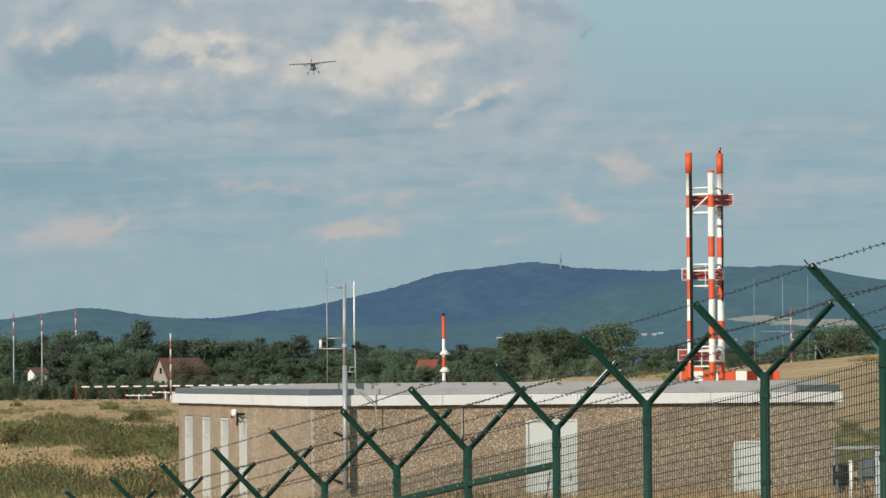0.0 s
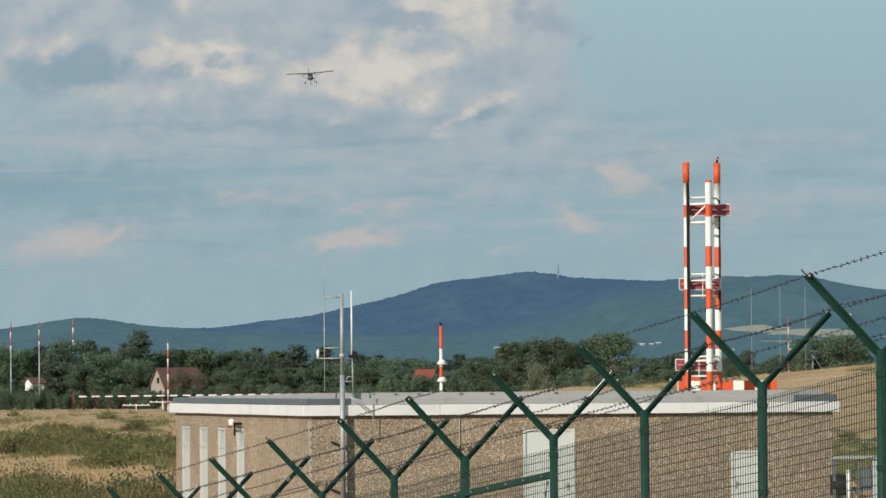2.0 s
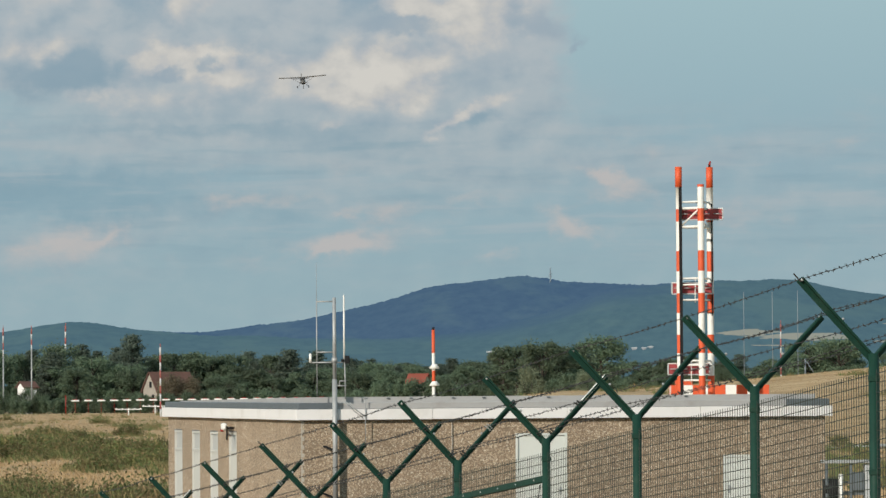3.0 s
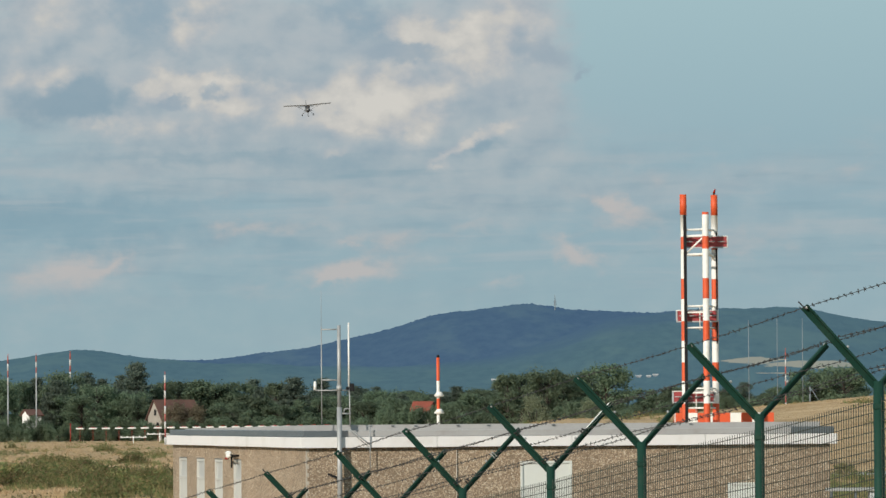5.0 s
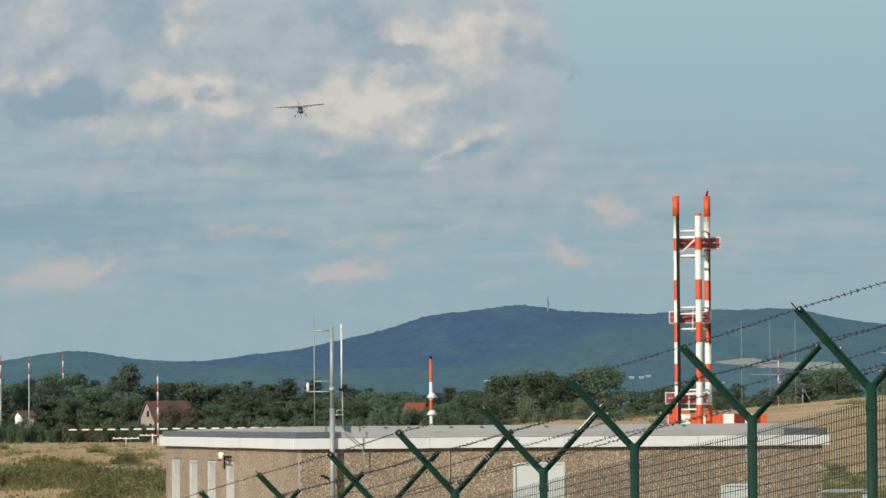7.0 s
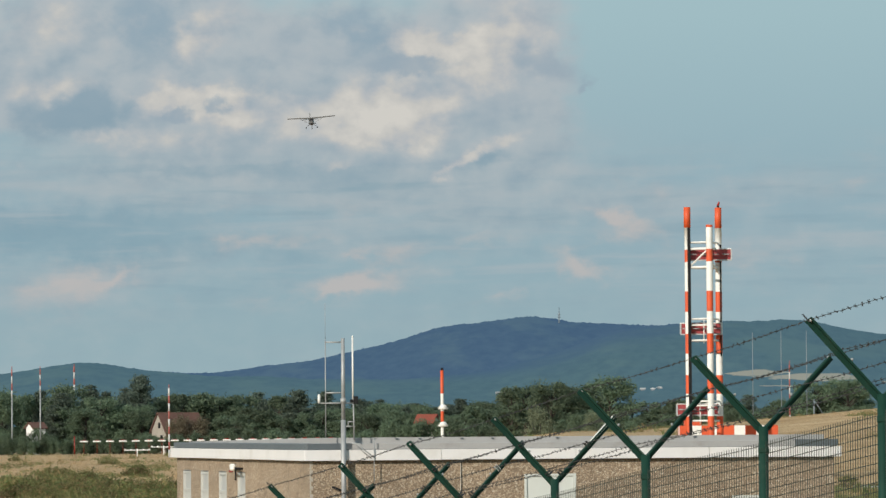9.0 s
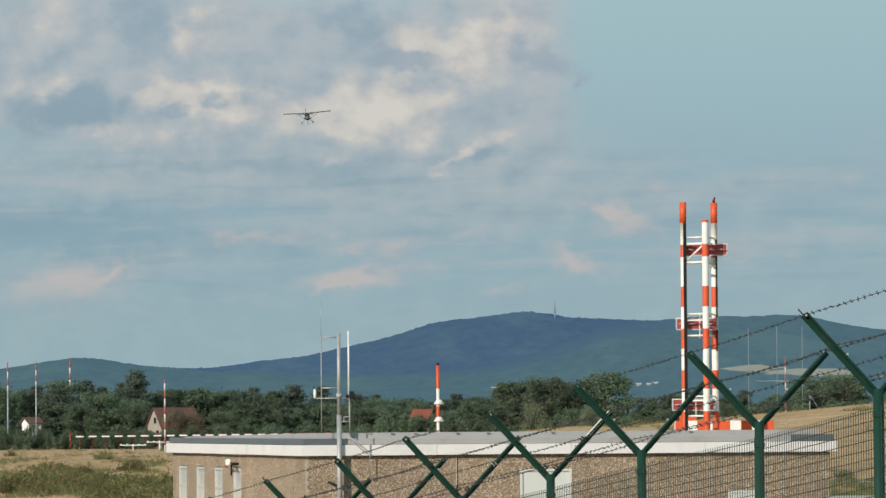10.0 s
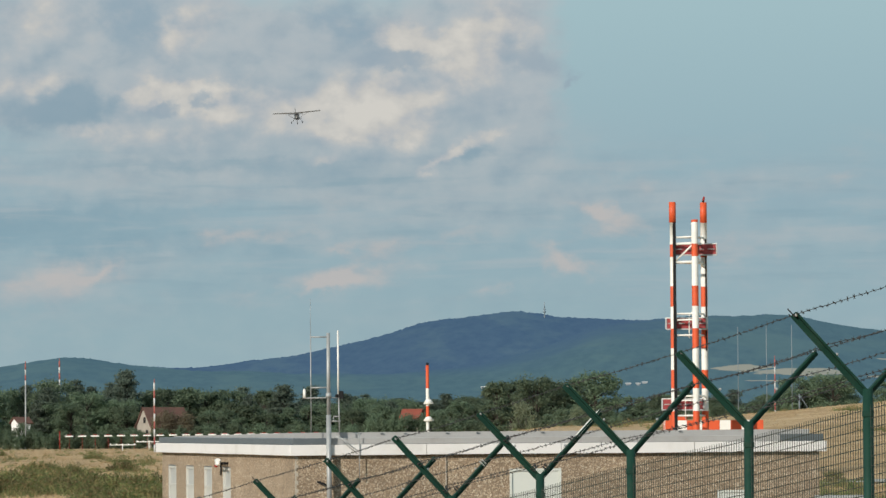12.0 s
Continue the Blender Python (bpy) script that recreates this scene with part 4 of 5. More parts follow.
# low white runway-light bars in the meadow
for x, y, wdt, z in ((-48.2, 745, 3.9, 2.62), (-44.0, 765, 3.9, 3.05)):
    x = x * y / 800
    home = thing("light_bar", pose(x, y, ground_z(x, y)), "low white approach-light bar on a short post", "light bar", "approach light bars")
    z -= ground_z(x, y)
    part("crossbar", bar(B(), (-wdt / 2, 0, z), (wdt / 2, 0, z), 0.10, 0.12), M_WHITE, home)
    part("post", tube(B(), (0, 0, -0.1), (0, 0, z), 0.07, 8), M_WHITE, home)
    for k in range(5):
        part("lamp", ball(B(), (-wdt / 2 + (k + 0.2) * wdt / 4.4, 0, z + 0.12), 0.11, 0.11, 0.09, 8), M_WHITE, home)


# ---- distant houses ----
def gable_house(x, y, turn, w, d, eaves, ridge, wall_mat, roof_mat, label, windows=True):
    """Small house; the ridge runs along local x, the gable wall faces -x."""
    zg = ground_z(x, y)
    home = thing("house", pose(x, y, zg, 0, 0, turn), label, "house")
    bm = B()
    pts = [(-w / 2, -0.5), (w / 2, -0.5), (w / 2, eaves), (0, ridge), (-w / 2, eaves)]
    a = [bm.verts.new((0, p, z)) for p, z in pts]
    b = [bm.verts.new((d, p, z)) for p, z in pts]
    bm.faces.new(a)
    bm.faces.new(b[::-1])
    for i in range(5):
        bm.faces.new((a[i], b[i], b[(i + 1) % 5], a[(i + 1) % 5]))
    part("wall", bm, wall_mat, home)
    for s in (-1, 1):
        bm = B()
        run = Vector((0, s * (w / 2 + 0.4), eaves - 0.4 * (ridge - eaves) / (w / 2)))
        top = Vector((0, 0, ridge))
        nrm = Vector((0, s * (ridge - eaves), w / 2)).normalized() * 0.18
        q = [Vector((-0.3, 0, 0)), Vector((d + 0.3, 0, 0))]
        vs = [bm.verts.new(p) for p in (q[0] + run, q[1] + run, q[1] + top, q[0] + top, q[0] + run + nrm, q[1] + run + nrm, q[1] + top + nrm, q[0] + top + nrm)]
        for f in ((0, 1, 2, 3), (4, 5, 6, 7), (0, 1, 5, 4), (1, 2, 6, 5), (2, 3, 7, 6), (3, 0, 4, 7)):
            bm.faces.new([vs[i] for i in f])
        part("roof", bm, roof_mat, home)
    if windows:
        for p, z in ((-0.2, eaves + 0.9), (-1.0, eaves - 1.3), (1.4, eaves - 1.3)):
            win = part("window", box(B(), -0.05, 0.04, p - 0.35, p + 0.35, z - 0.5, z + 0.5), M_DARK, home, "dark small window")
            part("window_frame", box(B(), -0.08, 0.04, p - 0.42, p + 0.42, z - 0.6, z - 0.505), M_STUCCO, win)


gable_house(-48.6, 868, 34, 4.6, 7.6, 3.9, 6.9, M_STUCCO, M_TILE, "weathered stucco farmhouse with a dark red tiled roof")
gable_house(-69.9, 858, 30, 2.7, 2.3, 4.5, 5.3, M_WHITEWALL, M_TILE, "small white house with a dark tiled roof among trees", False)
gable_house(-3.9, 846, -15, 4.0, 2.9, 4.6, 5.9, M_STUCCO, M_TILE_NEW, "house with a bright red tiled roof among trees", False)


def town_block(x, rise, w, h):
    """A far house set on the foothill where the slope reaches the given height per metre of distance."""
    y = 3150.0
    while y < 3990 and hill_z(x * y / 3050, y, NEAR_RIDGE) - EYE_Z < rise * y:
        y += 5
    x = x * y / 3050
    home = thing("far_house", pose(x, y, hill_z(x, y, NEAR_RIDGE) - 3), "pale far-off town building on the hillside", "building", "far town buildings")
    part("wall", box(B(), -w / 2, w / 2, 0, 8, -3, h + 3), M_TOWN, home)
    part("roof", box(B(), -w / 2 - 0.4, w / 2 + 0.4, -0.4, 8.4, h + 3, h + 3.7), M_GREY, home)


for x, rise, w, h in ((34, 0.0097, 4, 0.6), (39, 0.0098, 5, 0.5), (44, 0.0099, 6, 0.6), (104, 0.0100, 5, 0.8), (110, 0.0101, 7, 0.6), (121, 0.0101, 3, 1.0), (127, 0.0101, 2.5, 1.0), (131, 0.0103, 3, 0.8)):
    town_block(x, rise, w, h)


def hill_tower():
    home = thing("hilltop_tower", pose(104.0, 4480, 104), "slender broadcasting tower on the far hilltop", "tower")
    part("shaft", tube(B(), (0, 0, 0), (0, 0, 13.5), 0.65, 8, 0.5), M_HAZY, home)
    for z, r in ((9.5, 1.3), (11.8, 1.15)):
        part("platform", tube(B(), (0, 0, z), (0, 0, z + 0.9), r, 10), M_HAZY, home)
    part("aerial", tube(B(), (0, 0, 13.5), (0, 0, 18.5), 0.45, 6, 0.25), M_HAZY, home)


hill_tower()


# ---- trees ----
def leaf_cloud(bm, rng, lobes, count, size, flatten=1.0):
    """Many small leaf sprays scattered through rounded lobes, denser towards their skins."""
    volume = [r ** 2 for _, r, _ in lobes]
    total = sum(volume)
    for (c, r, squash), vol in zip(lobes, volume):
        for _ in range(int(count * vol / total)):
            d = Vector((rng.gauss(0, 1), rng.gauss(0, 1), rng.gauss(0, 1))).normalized()
            rad = r * (rng.random() ** 0.45) * (0.8 + 0.9 * rng.random() ** 3)
            p = Vector(c) + Vector((d.x * rad, d.y * rad, d.z * rad * squash))
            nrm = (d * 0.8 + Vector((rng.uniform(-1, 1), rng.uniform(-1, 1), rng.uniform(-0.6, 1)))).normalized()
            u = nrm.orthogonal().normalized()
            u = (Matrix.Rotation(rng.random() * math.tau, 3, nrm) @ u)
            v = nrm.cross(u)
            s = size * rng.uniform(0.6, 1.35)
            k = [p + u * s, p + v * s * 0.8 * flatten - u * s * 0.5, p - v * s * 0.8 * flatten - u * s * 0.6]
            bm.faces.new([bm.verts.new(q) for q in k])


def make_tree(seed, kind):
    """A tree of unit ten metres with its foot at the origin."""
    rng = random.Random(seed)
    home = thing("bush" if kind in ("weed", "shrub", "willow", "russet") else "tree", pose(0, 0, 0), {"broad": "dense green broad-leaved tree in summer leaf", "pine": "dark green pine tree with layered crown",
                                         "birch": "slender pale green birch tree", "willow": "round silvery green willow bush", "shrub": "low dense green shrub", "russet": "brownish withered shrub beside the farmhouse", "weed": "low olive-green weed bush in the dry meadow"}[kind], "bush" if kind in ("weed", "shrub", "willow", "russet") else "tree",
                 "weed bushes in the meadow" if kind == "weed" else "trees along the airfield edge")
    trunk, lobes = B(), []
    if kind == "weed":
        crown = B()
        for k in range(70):         # upright leafy stalks that lean apart
            a, r = rng.random() * math.tau, 4.2 * math.sqrt(rng.random())
            foot = Vector((math.cos(a) * r, math.sin(a) * r, -0.3))
            tip = foot + Vector((math.cos(a) * r * 0.25 + rng.gauss(0, 0.5), math.sin(a) * r * 0.25 + rng.gauss(0, 0.5), rng.uniform(3.5, 8.0) * (1.15 - r / 7)))
            tube(crown, foot, tip, 0.05, 3, 0.02, caps=False)
            for j in range(18):
                c = foot.lerp(tip, rng.uniform(0.08, 1.04)) + Vector((rng.gauss(0, 0.35), rng.gauss(0, 0.35), 0))
                u = Vector((rng.gauss(0, 0.5), rng.gauss(0, 0.5), rng.uniform(0.1, 1.2))).normalized() * rng.uniform(0.34, 0.72)
                v = Matrix.Rotation(rng.random() * math.tau, 3, u.normalized()) @ u.orthogonal().normalized() * 0.17
                crown.faces.new([crown.verts.new(q) for q in (c + u, c + v - u * 0.6, c - v - u * 0.6)])
        trunk.free()
        part("foliage", crown, M_WEED, home)
        return home
    if kind in ("willow", "shrub", "russet"):
        for k in range(5):
            a = k * math.tau / 5
            tube(trunk, (0, 0, -0.3), (math.cos(a) * 2.2, math.sin(a) * 2.2, 5), 0.16, 6, 0.06)
        for k in range(26):
            a, h = rng.random() * math.tau, rng.uniform(1.0, 7.6)
            rr = 3.6 * math.sqrt(max(0.1, 1 - ((h - 3) / 6.5) ** 2))
            lobes.append(((math.cos(a) * rr * 0.6, math.sin(a) * rr * 0.7, h), rng.uniform(1.1, 2.2), 0.9))
        mat, count, size = (M_WILLOW, 8500, 0.17) if kind == "willow" else (M_RUSSET, 5000, 0.19) if kind == "russet" else (M_LEAF, 3000, 0.25)
    elif kind == "pine":
        tube(trunk, (0, 0, -0.5), (0.15, 0, 9.0), 0.26, 8, 0.06)
        for k in range(22):
            h = 1.6 + 8.2 * k / 21
            rr = 2.6 * (1 - ((h - 3.5) / 7.0) ** 2) if h > 3.5 else 2.3
            for _ in range(3):
                a = rng.random() * math.tau
                q = (math.cos(a) * rr * rng.uniform(0.15, 0.85), math.sin(a) * rr * rng.uniform(0.15, 0.85), h + rng.uniform(-0.3, 0.3))
                lobes.append((q, rng.uniform(0.6, 1.1), 0.42))
                tube(trunk, (0.1, 0, h - 0.5), q, 0.06, 4, 0.02, caps=False)
        mat, count, size = M_NEEDLE, 7000, 0.145
    else:
        slim = 0.62 if kind == "birch" else 1.0
        tube(trunk, (0, 0, -0.5), (0.1, 0.1, 4.0), 0.32 * slim, 8, 0.2 * slim)
        tube(trunk, (0.1, 0.1, 4.0), (-0.1, 0.2, 8.5), 0.2 * slim, 7, 0.05)
        for k in range(54 if kind == "broad" else 40):
            h = rng.uniform(1.4, 8.9)
            rr = 3.3 * slim * math.sqrt(max(0.04, 1 - ((h - 4.8) / 5.2) ** 2))
            a = rng.random() * math.tau
            q = (math.cos(a) * rr * rng.uniform(0.35, 0.95), math.sin(a) * rr * rng.uniform(0.35, 0.95), h)
            lobes.append((q, rng.uniform(0.5, 1.3) * (0.8 if kind == "birch" else 1), rng.uniform(0.6, 0.9)))
            tube(trunk, (0, 0.1, max(1.5, h - 2)), Vector((0, 0.1, max(1.5, h - 2))).lerp(Vector(q), 0.7), 0.08, 4, 0.03, caps=False)
        mat, count, size = M_LEAF, 7200, 0.15
    part("trunk", trunk, M_BARK, home)
    crown = B()
    leaf_cloud(crown, rng, lobes, count, size)
    part("crown", crown, mat, home)
    return home


rng = random.Random(7)
BUSH = make_tree(14, "weed")
SORTS = {"broad": [make_tree(s, "broad") for s in (1, 2, 3, 4)], "pine": [make_tree(s, "pine") for s in (5, 6, 7)],
         "birch": [make_tree(s, "birch") for s in (8, 9)], "willow": [make_tree(10, "willow")], "shrub": [make_tree(11, "shrub"), make_tree(12, "shrub")], "russet": [make_tree(15, "russet")]}
STAND = {}      # where the first tree of each shape will stand


def plant(kind, x, y, height, wide=1.0):
    pick = SORTS[kind][rng.randrange(len(SORTS[kind]))]
    s = height / 10.0
    m = pose(x, y, ground_z(x, y), 0, 0, rng.uniform(0, 360)) @ Matrix.Diagonal((s * wide, s * wide, s, 1))
    if pick in STAND:
        return copy_thing(pick, m)
    STAND[pick] = m
    return pick


def belt(kinds, x0, x1, y0, y1, h0, h1, spacing, wide=1.0):
    """A stretch of wood from x0 to x1 at depths y0 to y1."""
    x = x0
    while x <= x1:
        y = rng.uniform(y0, y1)
        plant(rng.choice(kinds), x + rng.uniform(-0.3, 0.3) * spacing, y, rng.uniform(h0, h1), wide * rng.uniform(0.9, 1.15))
        x += spacing * rng.uniform(0.75, 1.25)


belt(("pine", "pine", "broad"), -84, -50, 888, 925, 9.6, 14.4, 2.2, 1.05)
belt(("pine", "broad"), -84, -73, 862, 875, 10.0, 13.8, 2.6, 1.1)
belt(("shrub",), -84, -64, 838, 846, 2.6, 4.0, 1.4, 1.1)
belt(("pine", "broad"), -67.0, -60, 858, 872, 8.0, 11.6, 2.2, 1.25)
belt(("pine", "broad"), -60, -52, 884, 900, 8.5, 11.5, 2.2, 1.25)
belt(("birch", "birch", "broad"), -51, -36, 900, 930, 10.8, 12.8, 1.9, 1.35)
belt(("shrub",), -66, -47.5, 840, 848, 2.4, 3.6, 1.5, 1.1)
belt(("shrub",), -49, -36, 846, 850, 3.4, 4.4, 1.4, 0.9)
belt(("russet",), -45.4, -39.0, 853, 858, 6.6, 7.8, 1.8, 0.62)
belt(("pine", "broad", "birch"), -38, -16, 900, 960, 8.8, 11.0, 2.0, 1.3)
belt(("broad", "birch"), -38, 24, 870, 890, 5.4, 8.2, 1.7, 1.35)
belt(("birch", "broad", "pine"), -38, 16, 902, 925, 7.0, 9.2, 1.5, 1.25)
belt(("shrub",), -38, 20, 850, 862, 3.4, 5.0, 1.8, 1.1)
belt(("pine", "broad"), -20, 14, 930, 990, 8.0, 9.8, 2.1, 1.3)
belt(("shrub",), -90, 80, 945, 990, 5.4, 6.6, 3.6, 1.4)
belt(("broad",), 13.5, 28, 800, 840, 9.4, 11.6, 2.4, 1.25)
belt(("broad", "birch"), 27, 46, 860, 900, 6.8, 8.6, 2.3, 1.35)
belt(("shrub", "broad"), 18, 45, 720, 760, 3.4, 5.2, 1.9, 1.1)
belt(("broad", "pine"), 42, 64, 900, 940, 6.4, 8.2, 2.3, 1.35)
belt(("broad",), 51.5, 76, 690, 740, 6.8, 8.6, 2.6, 1.3)
belt(("shrub", "broad"), 40, 54, 700, 720, 3.6, 5.2, 2.0, 1.1)
belt(("shrub",), -9, 3, 836, 840, 5.6, 6.5, 1.5, 0.75)
plant("shrub", -69.0, 850, 4.2, 0.8)
plant("shrub", -70.6, 851, 3.8, 0.8)
plant("shrub", -67.6, 852, 5.0, 0.8)
plant("willow", 13.6, 700, 6.2, 1.0)
plant("willow", 21.5, 705, 5.2, 1.0)
plant("birch", 10.9, 800, 10.2, 1.1)
for sort in SORTS.values():
    for shape in sort:
        shape.matrix_basis = STAND[shape] if shape in STAND else pose(66 + rng.uniform(-3, 3), 800, ground_z(66, 800))


# ---- weeds and grass ----
def tufts(name, label, mat, spots, rng, blades, height, width, lean, wide=0.014):
    verts, faces = [], []
    for x, y, s in spots:
        z = ground_z(x, y) - 0.03
        for _ in range(blades):
            a = rng.random() * math.tau
            r = rng.random() * width * s
            px, py = x + math.cos(a) * r, y + math.sin(a) * r
            h = height * s * rng.uniform(0.5, 1.15)
            b = rng.random() * math.tau
            dx, dy = math.cos(b) * lean * h, math.sin(b) * lean * h
            w = wide * (0.6 + 0.5 * s)
            i = len(verts)
            verts += [(px - w, py, z), (px + w, py, z), (px + dx * 0.5 + w * 0.7, py + dy * 0.5, z + h * 0.65), (px + dx, py + dy, z + h)]
            faces += [(i, i + 1, i + 2), (i, i + 2, i + 3)]
    data = bpy.data.meshes.new(name)
    data.from_pydata(verts, [], faces)
    data.materials.append(mat)
    return tagged(new(name, data), label, "grass", kind="stuff")


def weed_patch(x, y):
    """How green the meadow is at a spot."""
    v = 1.6 * noise.noise((x * 0.16, y * 0.02, 3.0)) + 0.8 * noise.noise((x * 0.5, y * 0.06, 8.0))
    band = step(y, 215, 255) * (1 - step(y, 360, 450)) * 0.36 + (1 - step(y, 150, 195)) * 0.6
    return v + (band if x < 0 else 0.35 * (1 - step(y, 180, 330)) - 0.2)


def scatter_meadow():
    rng = random.Random(21)
    straw, weeds, bushes = [], [], []
    for _ in range(46000):
        y = 138 * (820 / 138) ** (rng.random())
        half = y * 0.10
        x = rng.uniform(-half, half * 0.98)
        if 126 <= y <= 154 and -9.2 < x < 11:
            continue
        if x > -0.045 * y and x < 0.07 * y and y < 300:
            continue
        g = weed_patch(x, y)
        if g > 0.36 and rng.random() < 0.85:
            (bushes if rng.random() < 0.55 * step(g, 0.3, 0.9) else weeds).append((x, y, rng.uniform(0.45, 1.1) * (0.6 + 0.9 * step(g, 0.4, 1.3))))
        elif rng.random() < 0.85:
            straw.append((x, y, rng.uniform(0.5, 1.3) * (0.5 if x > 0 and y > 200 else 1.0)))
    for _ in range(9000):
        y = rng.uniform(160, 470)
        x = rng.uniform(0.062, 0.096) * y
        (weeds if weed_patch(x, y) > (0.05 if y < 270 else 0.45) else straw).append((x, y, rng.uniform(0.4, 1.1) * (1.0 if y < 260 else 0.5)))
    tufts("dry_grass", "tall dry straw-coloured meadow grass", M_STRAW, straw, rng, 4, 0.20, 0.6, 0.6, 0.018)
    tufts("green_weeds", "patches of green weeds in the meadow", M_WEED, weeds, rng, 18, 0.60, 0.5, 0.35, 0.011)
    bm_v, bm_f = [], []
    for x, y, s in bushes:
        z = ground_z(x, y)
        for _ in range(52):
            c = Vector((x + rng.gauss(0, 0.36) * s, y + rng.gauss(0, 0.42) * s, z + abs(rng.gauss(0.26, 0.27)) * s))
            u = Vector((rng.uniform(-1, 1), rng.uniform(-1, 1), rng.uniform(-0.4, 1.6))).normalized() * rng.uniform(0.035, 0.075) * s
            v = u.orthogonal().normalized() * 0.032 * s
            i = len(bm_v)
            bm_v += [c + u, c + v - u * 0.7, c - v - u * 0.7]
            bm_f.append((i, i + 1, i + 2))
    data = bpy.data.meshes.new("low_scrub")
    data.from_pydata([tuple(v) for v in bm_v], [], bm_f)
    data.materials.append(M_WEED)
    tagged(new("low_scrub", data), "low green scrub in the meadow", "scrub", kind="stuff")
    # tall dry grass in front of the building and on the bank
    near = []
    for _ in range(5200):
        x, back = rng.uniform(-9, 15), rng.uniform(0.15, 6.0)
        near.append((x, 128 + (x + 3.356) * 0.2272 - back, rng.uniform(0.7, 1.5)))
    tufts("wall_grass", "tall dry grass along the foot of the building", M_STRAW, near, rng, 9, 0.50, 0.3, 0.3, 0.009)
    green = [(rng.gauss(0.75, 0.5), 127.2 + rng.gauss(0, 0.6), rng.uniform(0.8, 1.5)) for _ in range(120)]
    green += [(rng.uniform(5, 13), 126 + rng.uniform(-1, 3), rng.uniform(0.5, 1.0)) for _ in range(160)]
    tufts("wall_weeds", "green weeds at the foot of the building wall", M_WEED, green, rng, 16, 0.5, 0.3, 0.4, 0.018)
    bank = [(rng.uniform(-6, 7), rng.uniform(24, 75), rng.uniform(0.5, 1.0)) for _ in range(2500)]
    tufts("bank_grass", "short dry grass on the fence bank", M_STRAW, bank, rng, 8, 0.25, 0.2, 0.4, 0.004)


scatter_meadow()


meadow_rng = random.Random(33)
for _ in range(460):
    y = meadow_rng.choice((meadow_rng.uniform(240, 430), meadow_rng.uniform(330, 450), meadow_rng.uniform(150, 185), meadow_rng.uniform(560, 760)))
    x = meadow_rng.uniform(-0.10, -0.053) * y
    g = weed_patch(x, y)
    if g > 0.45 if y < 500 else meadow_rng.random() < 0.025:
        h = meadow_rng.uniform(0.5, 1.5) if y > 200 else meadow_rng.uniform(0.3, 0.7)
        copy_thing(BUSH, pose(x, y, ground_z(x, y) - 0.05, 0, 0, meadow_rng.uniform(0, 360)) @ Matrix.Diagonal((h * meadow_rng.uniform(0.12, 0.26), h * 0.18, h * 0.13, 1)))
for _ in range(40):
    y = meadow_rng.uniform(175, 280)
    x = meadow_rng.uniform(0.074, 0.092) * y
    h = meadow_rng.uniform(0.3, 0.75)
    copy_thing(BUSH, pose(x, y, ground_z(x, y) - 0.05, 0, 0, meadow_rng.uniform(0, 360)) @ Matrix.Diagonal((h * 0.17, h * 0.17, h * 0.1, 1)))
BUSH.matrix_basis = pose(-26.0, 300, ground_z(-26, 300)) @ Matrix.Scale(0.08, 4)


# ---- yard equipment beside the building ----
def pipe_rack():
    home = thing("pump_frame", pose(9.7, 125.5, ground_z(9.7, 125.5)), "grey steel pump frame with tank and pale top rail", "equipment")
    for x in (0.02, 0.62, 1.25):
        part("leg", bar(B(), (x, 0, -0.1), (x, 0, 1.72), 0.07, 0.07), M_COPING if x else M_DARK, home)
    part("top_rail", box(B(), -0.1, 1.35, -0.1, 0.5, 1.72, 1.80, 0.01), M_ZINC, home)
    bm = tube(B(), (-0.05, 0.2, 1.08), (0.42, 0.2, 1.08), 0.26, 14)
    part("tank", bm, M_DARK, home, "dark round tank")
    part("white_post", tube(B(), (0.36, -0.12, 0.4), (0.36, -0.12, 1.45), 0.055, 10), M_WHITE, home, "white post")
    part("crossbar", bar(B(), (0.4, 0.1, 0.98), (1.3, 0.1, 0.98), 0.08, 0.10), M_COPING, home)
    part("crossbar", bar(B(), (0.4, 0.1, 1.25), (1.3, 0.1, 1.25), 0.08, 0.05), M_COPING, home)
    part("motor", box(B(), 0.66, 0.95, -0.05, 0.3, 1.03, 1.5, 0.03), M_COPING, home)
    part("cabinet", box(B(), 0.96, 1.35, 0.0, 0.5, 0.45, 1.70, 0.02), M_GREY, home, "pale grey control cabinet")


pipe_rack()


